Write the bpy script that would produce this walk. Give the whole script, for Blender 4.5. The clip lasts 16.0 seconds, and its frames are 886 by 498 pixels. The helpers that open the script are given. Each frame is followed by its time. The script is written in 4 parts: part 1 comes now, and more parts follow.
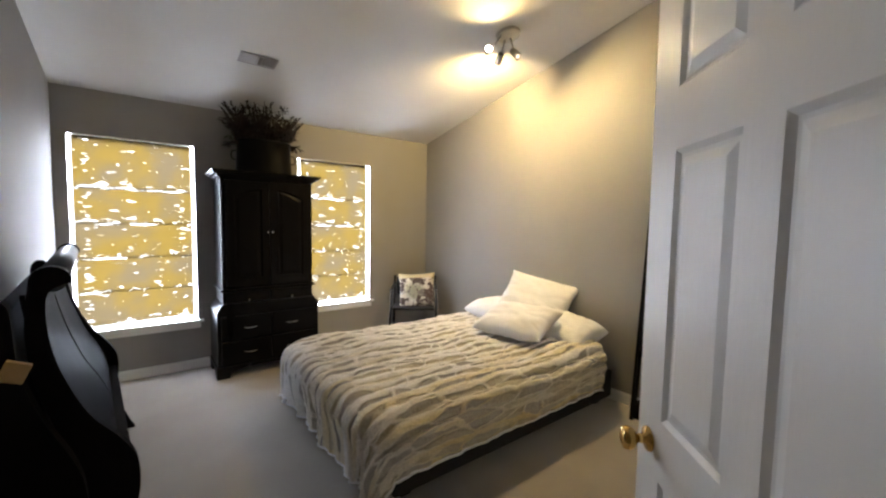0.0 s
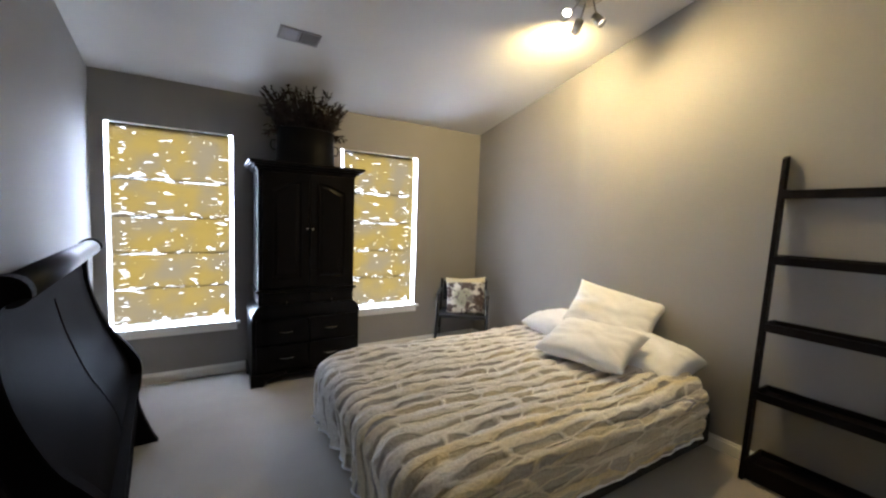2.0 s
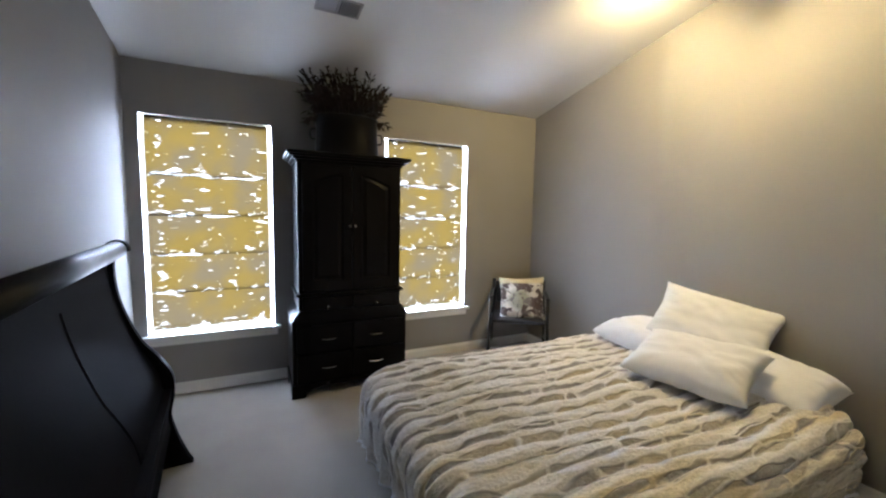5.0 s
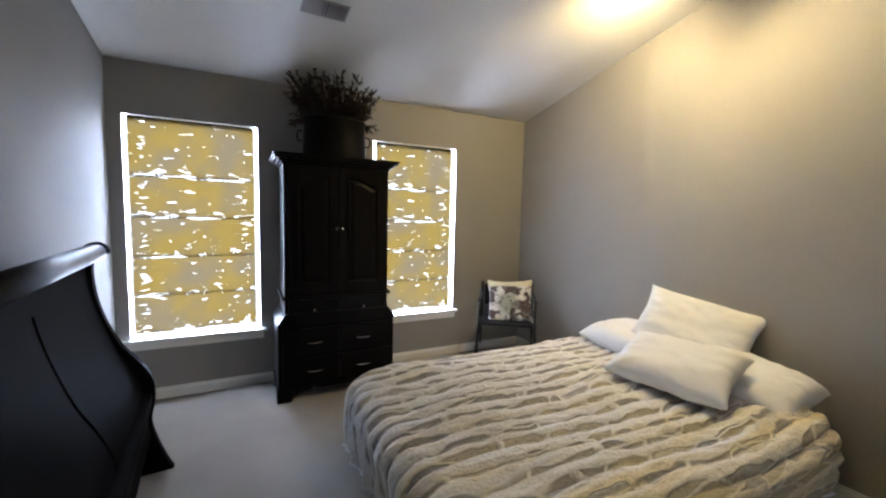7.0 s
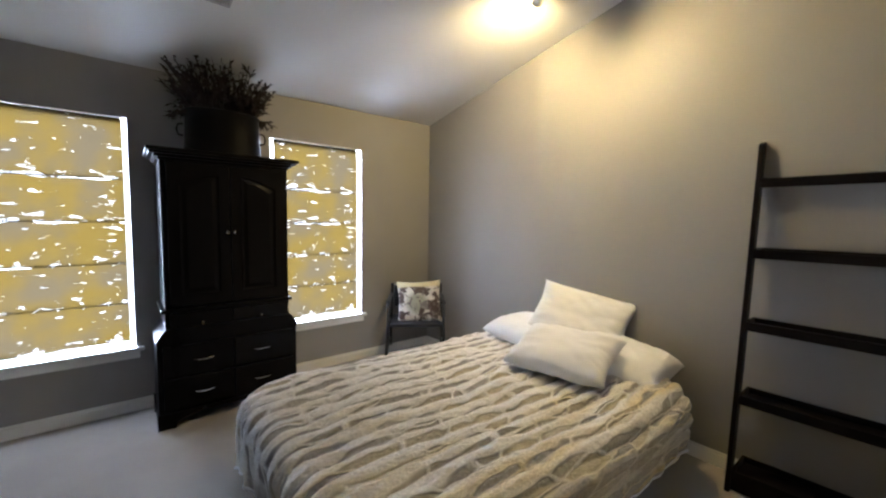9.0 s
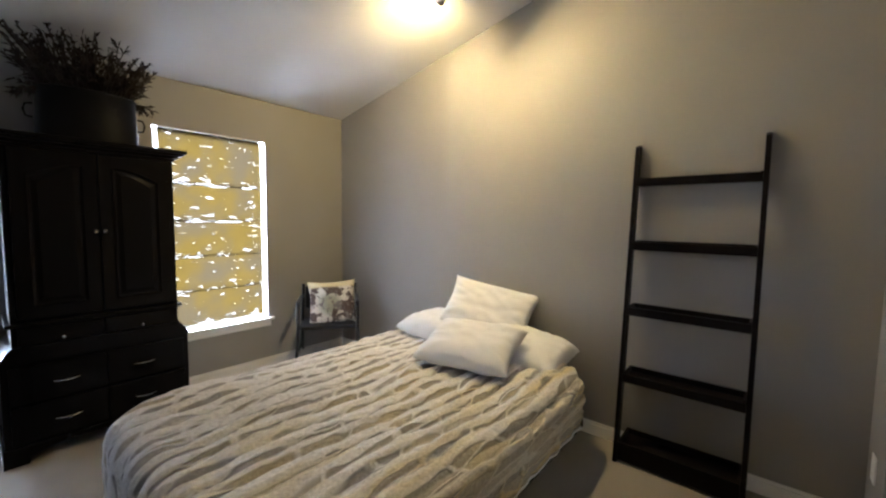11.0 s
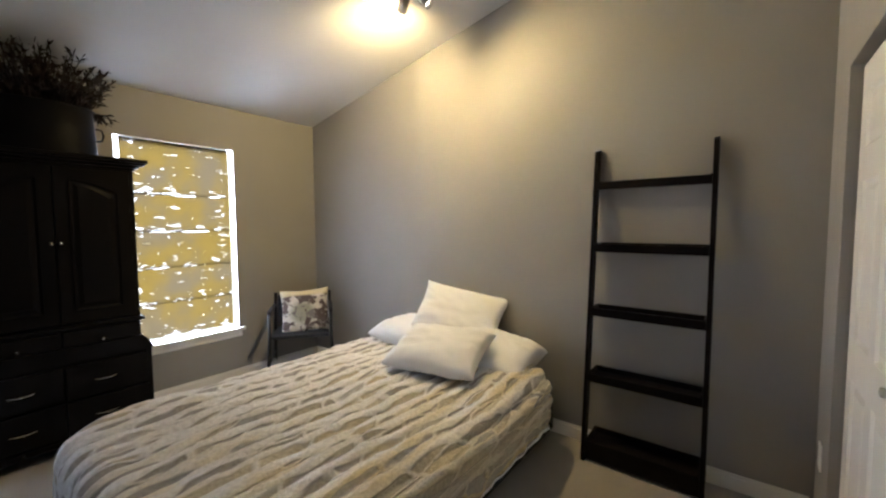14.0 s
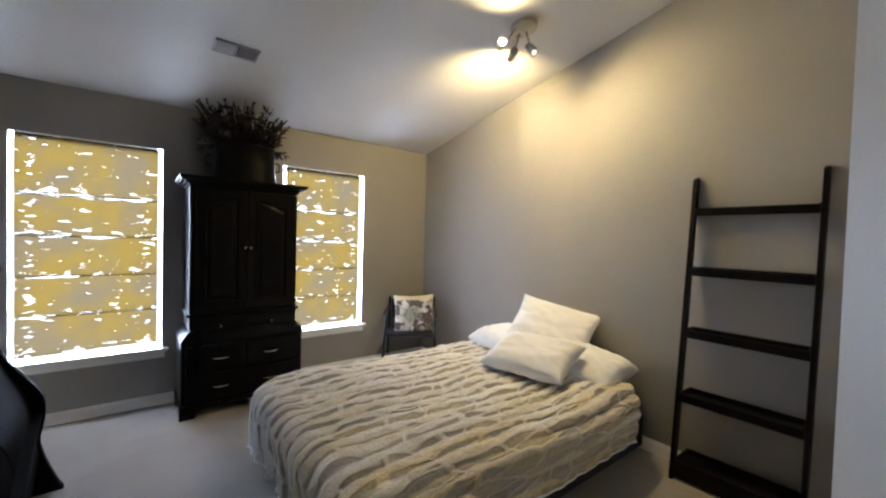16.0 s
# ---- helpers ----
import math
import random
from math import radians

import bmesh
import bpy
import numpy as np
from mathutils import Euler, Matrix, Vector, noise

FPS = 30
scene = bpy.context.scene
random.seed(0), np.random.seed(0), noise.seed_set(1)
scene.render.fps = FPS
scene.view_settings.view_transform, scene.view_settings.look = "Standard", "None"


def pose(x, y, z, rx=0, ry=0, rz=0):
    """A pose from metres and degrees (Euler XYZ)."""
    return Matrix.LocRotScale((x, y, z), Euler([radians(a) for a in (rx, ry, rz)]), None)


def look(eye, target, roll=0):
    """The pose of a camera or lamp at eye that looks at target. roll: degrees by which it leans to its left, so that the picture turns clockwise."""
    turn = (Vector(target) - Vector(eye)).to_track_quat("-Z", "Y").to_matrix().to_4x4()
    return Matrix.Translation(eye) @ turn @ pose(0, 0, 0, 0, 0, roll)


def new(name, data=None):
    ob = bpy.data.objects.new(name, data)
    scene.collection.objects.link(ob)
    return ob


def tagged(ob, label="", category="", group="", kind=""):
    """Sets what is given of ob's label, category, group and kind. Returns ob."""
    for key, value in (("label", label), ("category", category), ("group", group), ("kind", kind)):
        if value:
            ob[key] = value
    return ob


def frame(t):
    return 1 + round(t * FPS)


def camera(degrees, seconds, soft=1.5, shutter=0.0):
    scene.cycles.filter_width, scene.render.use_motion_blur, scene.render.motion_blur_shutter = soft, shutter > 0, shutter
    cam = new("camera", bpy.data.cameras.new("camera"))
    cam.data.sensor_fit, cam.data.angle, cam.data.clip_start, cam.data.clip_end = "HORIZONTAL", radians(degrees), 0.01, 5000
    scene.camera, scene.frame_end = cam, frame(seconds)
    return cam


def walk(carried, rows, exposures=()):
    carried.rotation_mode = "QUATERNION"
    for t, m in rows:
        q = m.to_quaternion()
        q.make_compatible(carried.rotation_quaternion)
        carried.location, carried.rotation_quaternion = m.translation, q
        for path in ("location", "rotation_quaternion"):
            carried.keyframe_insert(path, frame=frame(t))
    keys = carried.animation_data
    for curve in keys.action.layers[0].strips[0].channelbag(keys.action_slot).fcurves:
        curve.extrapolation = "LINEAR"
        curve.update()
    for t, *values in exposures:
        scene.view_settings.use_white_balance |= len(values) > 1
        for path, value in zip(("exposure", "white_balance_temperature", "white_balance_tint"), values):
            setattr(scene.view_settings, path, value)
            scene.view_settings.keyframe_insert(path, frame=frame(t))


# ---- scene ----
cam = camera(97.0, 16.0, 2.3)
PATH = [
    (0, (0.174, -0.013, 1.413), (1.389, 1.569, 1.278), 0.9),
    (0.5, (0.24, 0.058, 1.426), (1.389, 1.69, 1.289), 2.1),
    (1, (0.3, 0.165, 1.424), (1.398, 1.829, 1.269), 2.9),
    (1.5, (0.335, 0.317, 1.425), (1.404, 1.999, 1.255), 2.5),
    (2, (0.353, 0.419, 1.425), (1.392, 2.121, 1.272), 2.0),
    (2.5, (0.405, 0.55, 1.426), (1.361, 2.297, 1.239), 1.9),
    (3, (0.459, 0.645, 1.431), (1.389, 2.406, 1.243), 2.3),
    (3.5, (0.463, 0.724, 1.42), (1.371, 2.498, 1.244), 1.9),
    (4, (0.451, 0.794, 1.424), (1.344, 2.574, 1.239), 1.4),
    (4.5, (0.431, 0.824, 1.413), (1.297, 2.617, 1.228), 1.1),
    (7, (0.468, 0.805, 1.415), (1.368, 2.582, 1.247), 1.3),
    (7.5, (0.484, 0.802, 1.407), (1.475, 2.531, 1.237), 1.0),
    (8, (0.501, 0.795, 1.406), (1.587, 2.466, 1.237), 1.2),
    (8.5, (0.517, 0.779, 1.405), (1.687, 2.394, 1.253), 0.9),
    (9, (0.533, 0.765, 1.41), (1.792, 2.312, 1.261), 0.9),
    (9.5, (0.55, 0.753, 1.404), (1.874, 2.244, 1.249), 0.7),
    (10, (0.576, 0.736, 1.401), (1.971, 2.161, 1.251), 1.1),
    (12.5, (0.684, 0.668, 1.39), (2.302, 1.832, 1.226), -0.7),
    (13, (0.692, 0.654, 1.393), (2.308, 1.822, 1.232), -0.7),
    (13.5, (0.693, 0.637, 1.388), (2.3, 1.818, 1.24), -0.5),
    (14, (0.682, 0.612, 1.399), (2.261, 1.833, 1.276), -0.3),
    (14.5, (0.662, 0.576, 1.386), (2.126, 1.935, 1.277), -0.3),
    (15, (0.598, 0.553, 1.404), (1.953, 2.022, 1.317), 0.0),
    (15.5, (0.478, 0.478, 1.389), (1.754, 2.017, 1.326), 0.4),
    (16, (0.391, 0.375, 1.419), (1.629, 1.945, 1.366), 1.6),
]
# the camera opens a little at the door and closes towards the lamp-lit wall
EXPOSURES = [(t, stops, kelvin, 13) for t, stops, kelvin in ((0.0, 0.54, 6100), (1.5, 0.39, 5680), (4.0, 0.24, 5420), (10.0, 0.19, 5530), (12.5, 0.16, 5600), (14.0, 0.16, 5600), (16.0, 0.28, 5520))]
walk(cam, [(t, look(eye, target, roll)) for t, eye, target, roll in PATH], EXPOSURES)

# ---- light ----
world = bpy.data.worlds.new("world")
world.use_nodes = True
scene.world = world
sky = world.node_tree.nodes.new("ShaderNodeTexSky")
sky.sky_type, sky.sun_disc = "NISHITA", False
sky.sun_elevation, sky.sun_rotation = radians(40), radians(20)
world.node_tree.links.new(sky.outputs[0], world.node_tree.nodes["Background"].inputs[0])
world.node_tree.nodes["Background"].inputs[1].default_value = 0.1

DAY = 92.0            # glow of the bright sky beyond the windows
BULB = 2.25          # scale of the spot lamp's bulbs
WARM = (1.0, 0.70, 0.27)

# ---- plan ----
XW, XE, YN, YC, YS = -0.366, 3.18, 4.28, 0.316, -0.10   # walls: west, east, north (windows), closet front, entry
ZC, RISE = 2.44, 0.214                                   # ceiling height at the north wall, and its rise towards the entry
WIN = ((-0.285, 0.572), (1.50, 2.352))                   # the windows' sides
WZ0, WZ1 = 0.472, 2.075


def ceil_z(y):
    return ZC + RISE * (YN - y)


# ---- materials ----
def mat(name, colour, rough=0.6, metal=0.0, vary=0.12, size=3.0, bump=0.0, bump_size=200.0, fine=0.0, spec=0.5, second=None, stretch=(1, 1, 1), coat=0.0, sheen=0.0):
    m = bpy.data.materials.new(name)
    m.use_nodes = True
    nt = m.node_tree
    b = nt.nodes["Principled BSDF"]
    b.inputs["Roughness"].default_value, b.inputs["Metallic"].default_value = rough, metal
    b.inputs["Specular IOR Level"].default_value = spec
    b.inputs["Coat Weight"].default_value = coat
    b.inputs["Sheen Weight"].default_value = sheen
    tc = nt.nodes.new("ShaderNodeTexCoord")
    mp = nt.nodes.new("ShaderNodeMapping")
    mp.inputs["Scale"].default_value = stretch
    nt.links.new(tc.outputs["Object"], mp.inputs[0])
    n1 = nt.nodes.new("ShaderNodeTexNoise")
    n1.inputs["Scale"].default_value, n1.inputs["Detail"].default_value = size, 5
    nt.links.new(mp.outputs[0], n1.inputs[0])
    n2 = nt.nodes.new("ShaderNodeTexNoise")
    n2.inputs["Scale"].default_value, n2.inputs["Detail"].default_value = bump_size, 3
    nt.links.new(mp.outputs[0], n2.inputs[0])
    ramp = nt.nodes.new("ShaderNodeMix")
    ramp.data_type = "RGBA"
    c2 = second or tuple(c * (1 - 2 * vary) for c in colour)
    ramp.inputs[6].default_value, ramp.inputs[7].default_value = (*colour, 1), (*c2, 1)
    add = nt.nodes.new("ShaderNodeMath")
    add.operation = "MULTIPLY_ADD"
    add.inputs[1].default_value, add.inputs[2].default_value = fine, 0
    nt.links.new(n2.outputs[0], add.inputs[0])
    mx = nt.nodes.new("ShaderNodeMath")
    mx.operation, mx.use_clamp = "ADD", True
    rm = nt.nodes.new("ShaderNodeMapRange")
    rm.inputs[1].default_value, rm.inputs[2].default_value = 0.3, 0.7
    rm.inputs[4].default_value = 1.0 - 0.5 * fine
    nt.links.new(n1.outputs[0], rm.inputs[0])
    nt.links.new(rm.outputs[0], mx.inputs[0])
    nt.links.new(add.outputs[0], mx.inputs[1])
    nt.links.new(mx.outputs[0], ramp.inputs[0])
    nt.links.new(ramp.outputs[2], b.inputs["Base Color"])
    rr = nt.nodes.new("ShaderNodeMapRange")
    rr.inputs[3].default_value, rr.inputs[4].default_value = max(0.02, rough - 0.08), min(1, rough + 0.08)
    nt.links.new(n1.outputs[0], rr.inputs[0])
    nt.links.new(rr.outputs[0], b.inputs["Roughness"])
    if bump:
        bp = nt.nodes.new("ShaderNodeBump")
        bp.inputs["Strength"].default_value, bp.inputs["Distance"].default_value = bump, 0.004
        nt.links.new(n2.outputs[0], bp.inputs["Height"])
        nt.links.new(bp.outputs[0], b.inputs["Normal"])
    return m


WALL = mat("greige_wall_paint", (0.262, 0.249, 0.233), 0.65, vary=0.03, size=2.0, bump=0.25, bump_size=260)
CEIL = mat("ceiling_paint", (0.58, 0.57, 0.545), 0.8, vary=0.03, size=2.0, bump=0.3, bump_size=180)
CARPET = mat("beige_carpet", (0.385, 0.357, 0.318), 0.95, vary=0.10, size=2.5, bump=0.9, bump_size=420, fine=0.35, spec=0.1, sheen=0.2)
TRIM = mat("white_trim_paint", (0.80, 0.79, 0.76), 0.4, vary=0.02, size=6, bump=0.05, bump_size=90)
DOOR = mat("white_door_paint", (0.70, 0.685, 0.65), 0.33, vary=0.03, size=4, bump=0.10, bump_size=120, stretch=(1, 1, 0.15))
EBONY = mat("ebonised_wood", (0.003, 0.0027, 0.003), 0.30, spec=0.06, vary=0.3, size=4, bump=0.02, bump_size=60, stretch=(1, 1, 0.12), second=(0.007, 0.006, 0.006))
BLACK = mat("black_brown_lacquer", (0.003, 0.0027, 0.003), 0.33, spec=0.20, vary=0.3, size=4, bump=0.02, bump_size=60, stretch=(1, 1, 0.12), second=(0.011, 0.009, 0.009))
LADDER = mat("dark_espresso_wood", (0.004, 0.0033, 0.0035), 0.48, spec=0.07, vary=0.3, size=5, bump=0.12, bump_size=70, second=(0.009, 0.007, 0.007))
SLEIGH = mat("dark_stained_wood", (0.005, 0.0045, 0.005), 0.52, vary=0.3, size=3, bump=0.06, bump_size=50, stretch=(1, 1, 0.15), second=(0.008, 0.007, 0.008), spec=0.003)
RAILM = mat("polished_dark_rail", (0.005, 0.0045, 0.005), 0.40, vary=0.3, size=3, bump=0.03, bump_size=50, second=(0.009, 0.008, 0.009), spec=0.18)
CHROME = mat("polished_nickel", (0.62, 0.60, 0.58), 0.22, 1.0, vary=0.05)
BRASS = mat("polished_brass", (0.80, 0.55, 0.20), 0.15, 1.0, vary=0.08, size=20)
STEEL = mat("brushed_steel", (0.42, 0.40, 0.36), 0.35, 1.0, vary=0.08, size=12)
LINEN = mat("white_cotton", (0.82, 0.835, 0.88), 0.9, vary=0.03, size=8, bump=0.3, bump_size=500, spec=0.2, sheen=0.2)
BEDBASE = mat("black_bed_base_cloth", (0.02, 0.02, 0.022), 0.9, vary=0.2, bump=0.3, bump_size=400)
POT = mat("dark_zinc_tub", (0.005, 0.0045, 0.005), 0.45, 0.0, vary=0.3, size=6, bump=0.1, bump_size=80, spec=0.08)
LEAF = mat("dried_dark_foliage", (0.013, 0.011, 0.010), 0.8, vary=0.35, size=30, second=(0.030, 0.018, 0.015), spec=0.2)
STEM = mat("dried_stem", (0.035, 0.025, 0.018), 0.8, vary=0.3, size=20)
SOIL = mat("dark_moss", (0.02, 0.018, 0.014), 0.95, vary=0.3, size=40, bump=0.8, bump_size=90)
CHAIRM = mat("black_metal", (0.02, 0.02, 0.022), 0.45, 0.3, vary=0.25, size=10)
VENTM = mat("vent_enamel", (0.30, 0.28, 0.275), 0.45, vary=0.05)
VENTD = mat("vent_shadowed_duct", (0.12, 0.115, 0.11), 0.7, vary=0.1)
TANM = mat("raw_pine", (0.50, 0.34, 0.17), 0.7, vary=0.15, size=12, stretch=(1, 8, 1))
SASH = mat("white_vinyl", (0.80, 0.80, 0.80), 0.4, vary=0.02)


def emit(name, colour, strength):
    m = bpy.data.materials.new(name)
    m.use_nodes = True
    nt = m.node_tree
    nt.nodes.remove(nt.nodes["Principled BSDF"])
    e = nt.nodes.new("ShaderNodeEmission")
    e.inputs[0].default_value, e.inputs[1].default_value = (*colour, 1), strength
    nt.links.new(e.outputs[0], nt.nodes["Material Output"].inputs[0])
    return m


def glass(name):
    """Thin clear pane: straight through, with a faint mirror on top."""
    m = bpy.data.materials.new(name)
    m.use_nodes = True
    nt, L = m.node_tree, m.node_tree.links
    nt.nodes.remove(nt.nodes["Principled BSDF"])
    tp, gl, mx, fr = (nt.nodes.new("ShaderNode" + k) for k in ("BsdfTransparent", "BsdfGlossy", "MixShader", "Fresnel"))
    gl.inputs["Roughness"].default_value = 0.0
    L.new(fr.outputs[0], mx.inputs[0])
    L.new(tp.outputs[0], mx.inputs[1])
    L.new(gl.outputs[0], mx.inputs[2])
    L.new(mx.outputs[0], nt.nodes["Material Output"].inputs[0])
    return m


def shade_fabric():
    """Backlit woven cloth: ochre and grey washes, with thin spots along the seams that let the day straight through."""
    m = bpy.data.materials.new("ochre_shade_fabric")
    m.use_nodes = True
    nt, L = m.node_tree, m.node_tree.links
    nt.nodes.remove(nt.nodes["Principled BSDF"])

    def math_node(op, a, b, c=None):
        n = nt.nodes.new("ShaderNodeMath")
        n.operation = op
        for i, v in enumerate((a, b, c)):
            if v is None:
                continue
            if isinstance(v, (int, float)):
                n.inputs[i].default_value = v
            else:
                L.new(v, n.inputs[i])
        return n.outputs[0]

    def noise_node(vec, scale, detail, rough=0.5, warp=0.0):
        n = nt.nodes.new("ShaderNodeTexNoise")
        n.inputs["Scale"].default_value, n.inputs["Detail"].default_value = scale, detail
        n.inputs["Roughness"].default_value, n.inputs["Distortion"].default_value = rough, warp
        L.new(vec, n.inputs[0])
        return n.outputs[0]

    def ramp_node(v, a, b, lo=0.0, hi=1.0):
        n = nt.nodes.new("ShaderNodeMapRange")
        n.interpolation_type = "SMOOTHSTEP"
        for i, q in enumerate((a, b, lo, hi)):
            n.inputs[1 + i].default_value = q
        L.new(v, n.inputs[0])
        return n.outputs[0]

    tc = nt.nodes.new("ShaderNodeTexCoord")
    mp = nt.nodes.new("ShaderNodeMapping")
    mp.inputs["Scale"].default_value = (1, 1, 3.2)
    L.new(tc.outputs["Object"], mp.inputs[0])
    uv = nt.nodes.new("ShaderNodeUVMap")
    uv.uv_map = "fold"
    sep = nt.nodes.new("ShaderNodeSeparateXYZ")
    L.new(uv.outputs[0], sep.inputs[0])
    u, v = sep.outputs[0], sep.outputs[1]
    col = nt.nodes.new("ShaderNodeMix")
    col.data_type = "RGBA"
    col.inputs[6].default_value, col.inputs[7].default_value = (0.0160, 0.0114, 0.0056, 1), (0.0208, 0.0128, 0.0024, 1)
    L.new(ramp_node(noise_node(tc.outputs["Object"], 3.2, 4), 0.34, 0.62), col.inputs[0])
    dark = nt.nodes.new("ShaderNodeMix")
    dark.data_type, dark.blend_type = "RGBA", "MULTIPLY"
    dark.inputs[0].default_value = 0.45
    L.new(col.outputs[2], dark.inputs[6])
    L.new(noise_node(mp.outputs[0], 45, 4), dark.inputs[7])
    # more thin spots beside each seam and along two upright bands near the edges
    top = ramp_node(v, 0.09, 0.0, 0.0, 0.080)
    low = ramp_node(v, 0.80, 0.97, 0.0, 0.097)
    band = math_node("ABSOLUTE", math_node("SUBTRACT", math_node("ABSOLUTE", math_node("SUBTRACT", u, 0.5), 0.0), 0.41), 0.0)
    edge = ramp_node(band, 0.07, 0.0, 0.0, 0.065)
    spots = noise_node(mp.outputs[0], 10.5, 3.5, 0.6, 0.5)
    total = math_node("ADD", math_node("ADD", spots, top), math_node("ADD", low, edge))
    cut = math_node("MULTIPLY", ramp_node(total, 0.636, 0.672), 0.24)
    tr = nt.nodes.new("ShaderNodeBsdfTranslucent")
    di = nt.nodes.new("ShaderNodeBsdfDiffuse")
    L.new(dark.outputs[2], tr.inputs[0])
    L.new(col.outputs[2], di.inputs[0])
    mix = nt.nodes.new("ShaderNodeMixShader")
    mix.inputs[0].default_value = 0.40
    L.new(di.outputs[0], mix.inputs[1])
    L.new(tr.outputs[0], mix.inputs[2])
    tp = nt.nodes.new("ShaderNodeBsdfTransparent")
    fin = nt.nodes.new("ShaderNodeMixShader")
    L.new(cut, fin.inputs[0])
    L.new(mix.outputs[0], fin.inputs[1])
    L.new(tp.outputs[0], fin.inputs[2])
    L.new(fin.outputs[0], nt.nodes["Material Output"].inputs[0])
    return m


PLEAT = 0.092         # spacing of the duvet's long gathers


def duvet_cloth():
    """Cloth of long fuzzy white ribbons over a grey and tan ground, crossed by thin white branches."""
    m = bpy.data.materials.new("ruched_duvet_cloth")
    m.use_nodes = True
    nt, L = m.node_tree, m.node_tree.links
    b = nt.nodes["Principled BSDF"]
    b.inputs["Roughness"].default_value, b.inputs["Specular IOR Level"].default_value, b.inputs["Sheen Weight"].default_value = 0.9, 0.12, 0.15

    def math_node(op, a, b, c=None):
        n = nt.nodes.new("ShaderNodeMath")
        n.operation = op
        for i, v in enumerate((a, b, c)):
            if v is None:
                continue
            if isinstance(v, (int, float)):
                n.inputs[i].default_value = v
            else:
                L.new(v, n.inputs[i])
        return n.outputs[0]

    def scaled(vec, x, y):
        n = nt.nodes.new("ShaderNodeMapping")
        n.inputs["Scale"].default_value = (x, y, 1)
        L.new(vec, n.inputs[0])
        return n.outputs[0]

    def noise_node(vec, scale, detail):
        n = nt.nodes.new("ShaderNodeTexNoise")
        n.inputs["Scale"].default_value, n.inputs["Detail"].default_value = scale, detail
        L.new(vec, n.inputs[0])
        return n

    def ramp_node(v, a, b, lo=0.0, hi=1.0):
        n = nt.nodes.new("ShaderNodeMapRange")
        for i, q in enumerate((a, b, lo, hi)):
            if isinstance(q, (int, float)):
                n.inputs[1 + i].default_value = q
            else:
                L.new(q, n.inputs[1 + i])
        L.new(v, n.inputs[0])
        return n.outputs[0]

    def mix_node(f, c0, c1):
        n = nt.nodes.new("ShaderNodeMix")
        n.data_type = "RGBA"
        for i, c in ((6, c0), (7, c1)):
            if isinstance(c, tuple):
                n.inputs[i].default_value = (*c, 1)
            else:
                L.new(c, n.inputs[i])
        L.new(f, n.inputs[0])
        return n.outputs[2]

    uv = nt.nodes.new("ShaderNodeUVMap")
    uv.uv_map = "cloth"
    cloth = uv.outputs[0]
    pl = nt.nodes.new("ShaderNodeUVMap")
    pl.uv_map = "pleat"
    sp = nt.nodes.new("ShaderNodeSeparateXYZ")
    L.new(pl.outputs[0], sp.inputs[0])
    phase, side = sp.outputs[0], sp.outputs[1]
    # branches: the edges of long warped cells
    wob = noise_node(cloth, 6, 2)
    off = nt.nodes.new("ShaderNodeVectorMath")
    off.operation = "MULTIPLY_ADD"
    off.inputs[1].default_value = (0.9, 0.7, 0)
    L.new(wob.outputs[1], off.inputs[0])
    L.new(scaled(cloth, 3.9, 17.0), off.inputs[2])
    cells = []
    for feature in ("DISTANCE_TO_EDGE", "F1"):
        v = nt.nodes.new("ShaderNodeTexVoronoi")
        v.voronoi_dimensions, v.feature = "2D", feature
        v.inputs["Scale"].default_value = 1.0
        L.new(off.outputs[0], v.inputs["Vector"])
        cells.append(v)
    sep = nt.nodes.new("ShaderNodeSeparateColor")
    L.new(cells[1].outputs["Color"], sep.inputs[0])
    open_cell = ramp_node(cells[0].outputs["Distance"], 0.035, 0.105)
    fuzz = noise_node(scaled(cloth, 1.0, 1.6), 55, 4).outputs[0]
    # ground shows between the ribbons, in a width that swells and narrows along them
    saw = math_node("ABSOLUTE", math_node("SUBTRACT", math_node("FRACT", phase, 0.0), 0.5), 0.0)
    swell = ramp_node(noise_node(scaled(cloth, 4.2, 9.0), 1.0, 2).outputs[0], 0.34, 0.66, 0.02, 0.36)
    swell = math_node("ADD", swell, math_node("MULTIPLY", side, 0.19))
    swell = math_node("ADD", swell, math_node("MULTIPLY_ADD", fuzz, 0.10, -0.05))
    ground = ramp_node(math_node("SUBTRACT", swell, saw), -0.03, 0.05)
    k = math_node("MULTIPLY", ground, open_cell)
    k = math_node("MULTIPLY", k, ramp_node(sep.outputs[0], 0.0, 0.5, 0.62, 1.0))
    # printed tan, deepened on the side to stand in for warm lamplight
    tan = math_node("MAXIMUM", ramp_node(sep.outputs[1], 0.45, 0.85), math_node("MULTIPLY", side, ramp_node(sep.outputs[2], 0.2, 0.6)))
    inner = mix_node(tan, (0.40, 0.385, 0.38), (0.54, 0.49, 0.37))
    # yellow print, raised southward and on the side as painted-in lamp warmth
    dye_lamplight = ramp_node(noise_node(scaled(cloth, 0.8, 7.0), 1.0, 3).outputs[0], 0.46, 0.68)
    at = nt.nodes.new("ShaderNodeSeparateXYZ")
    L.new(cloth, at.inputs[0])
    dye_lamplight = math_node("MULTIPLY", dye_lamplight, ramp_node(at.outputs[1], 2.55, 1.95, 0.15, 1.0))
    dye_lamplight = math_node("MINIMUM", math_node("MULTIPLY_ADD", side, 0.45, dye_lamplight), 1.0)
    pale = mix_node(dye_lamplight, (0.83, 0.825, 0.82), (0.68, 0.58, 0.33))
    tuft = ramp_node(fuzz, 0.30, 0.62, 0.80, 1.0)
    sc = nt.nodes.new("ShaderNodeVectorMath")
    sc.operation = "SCALE"
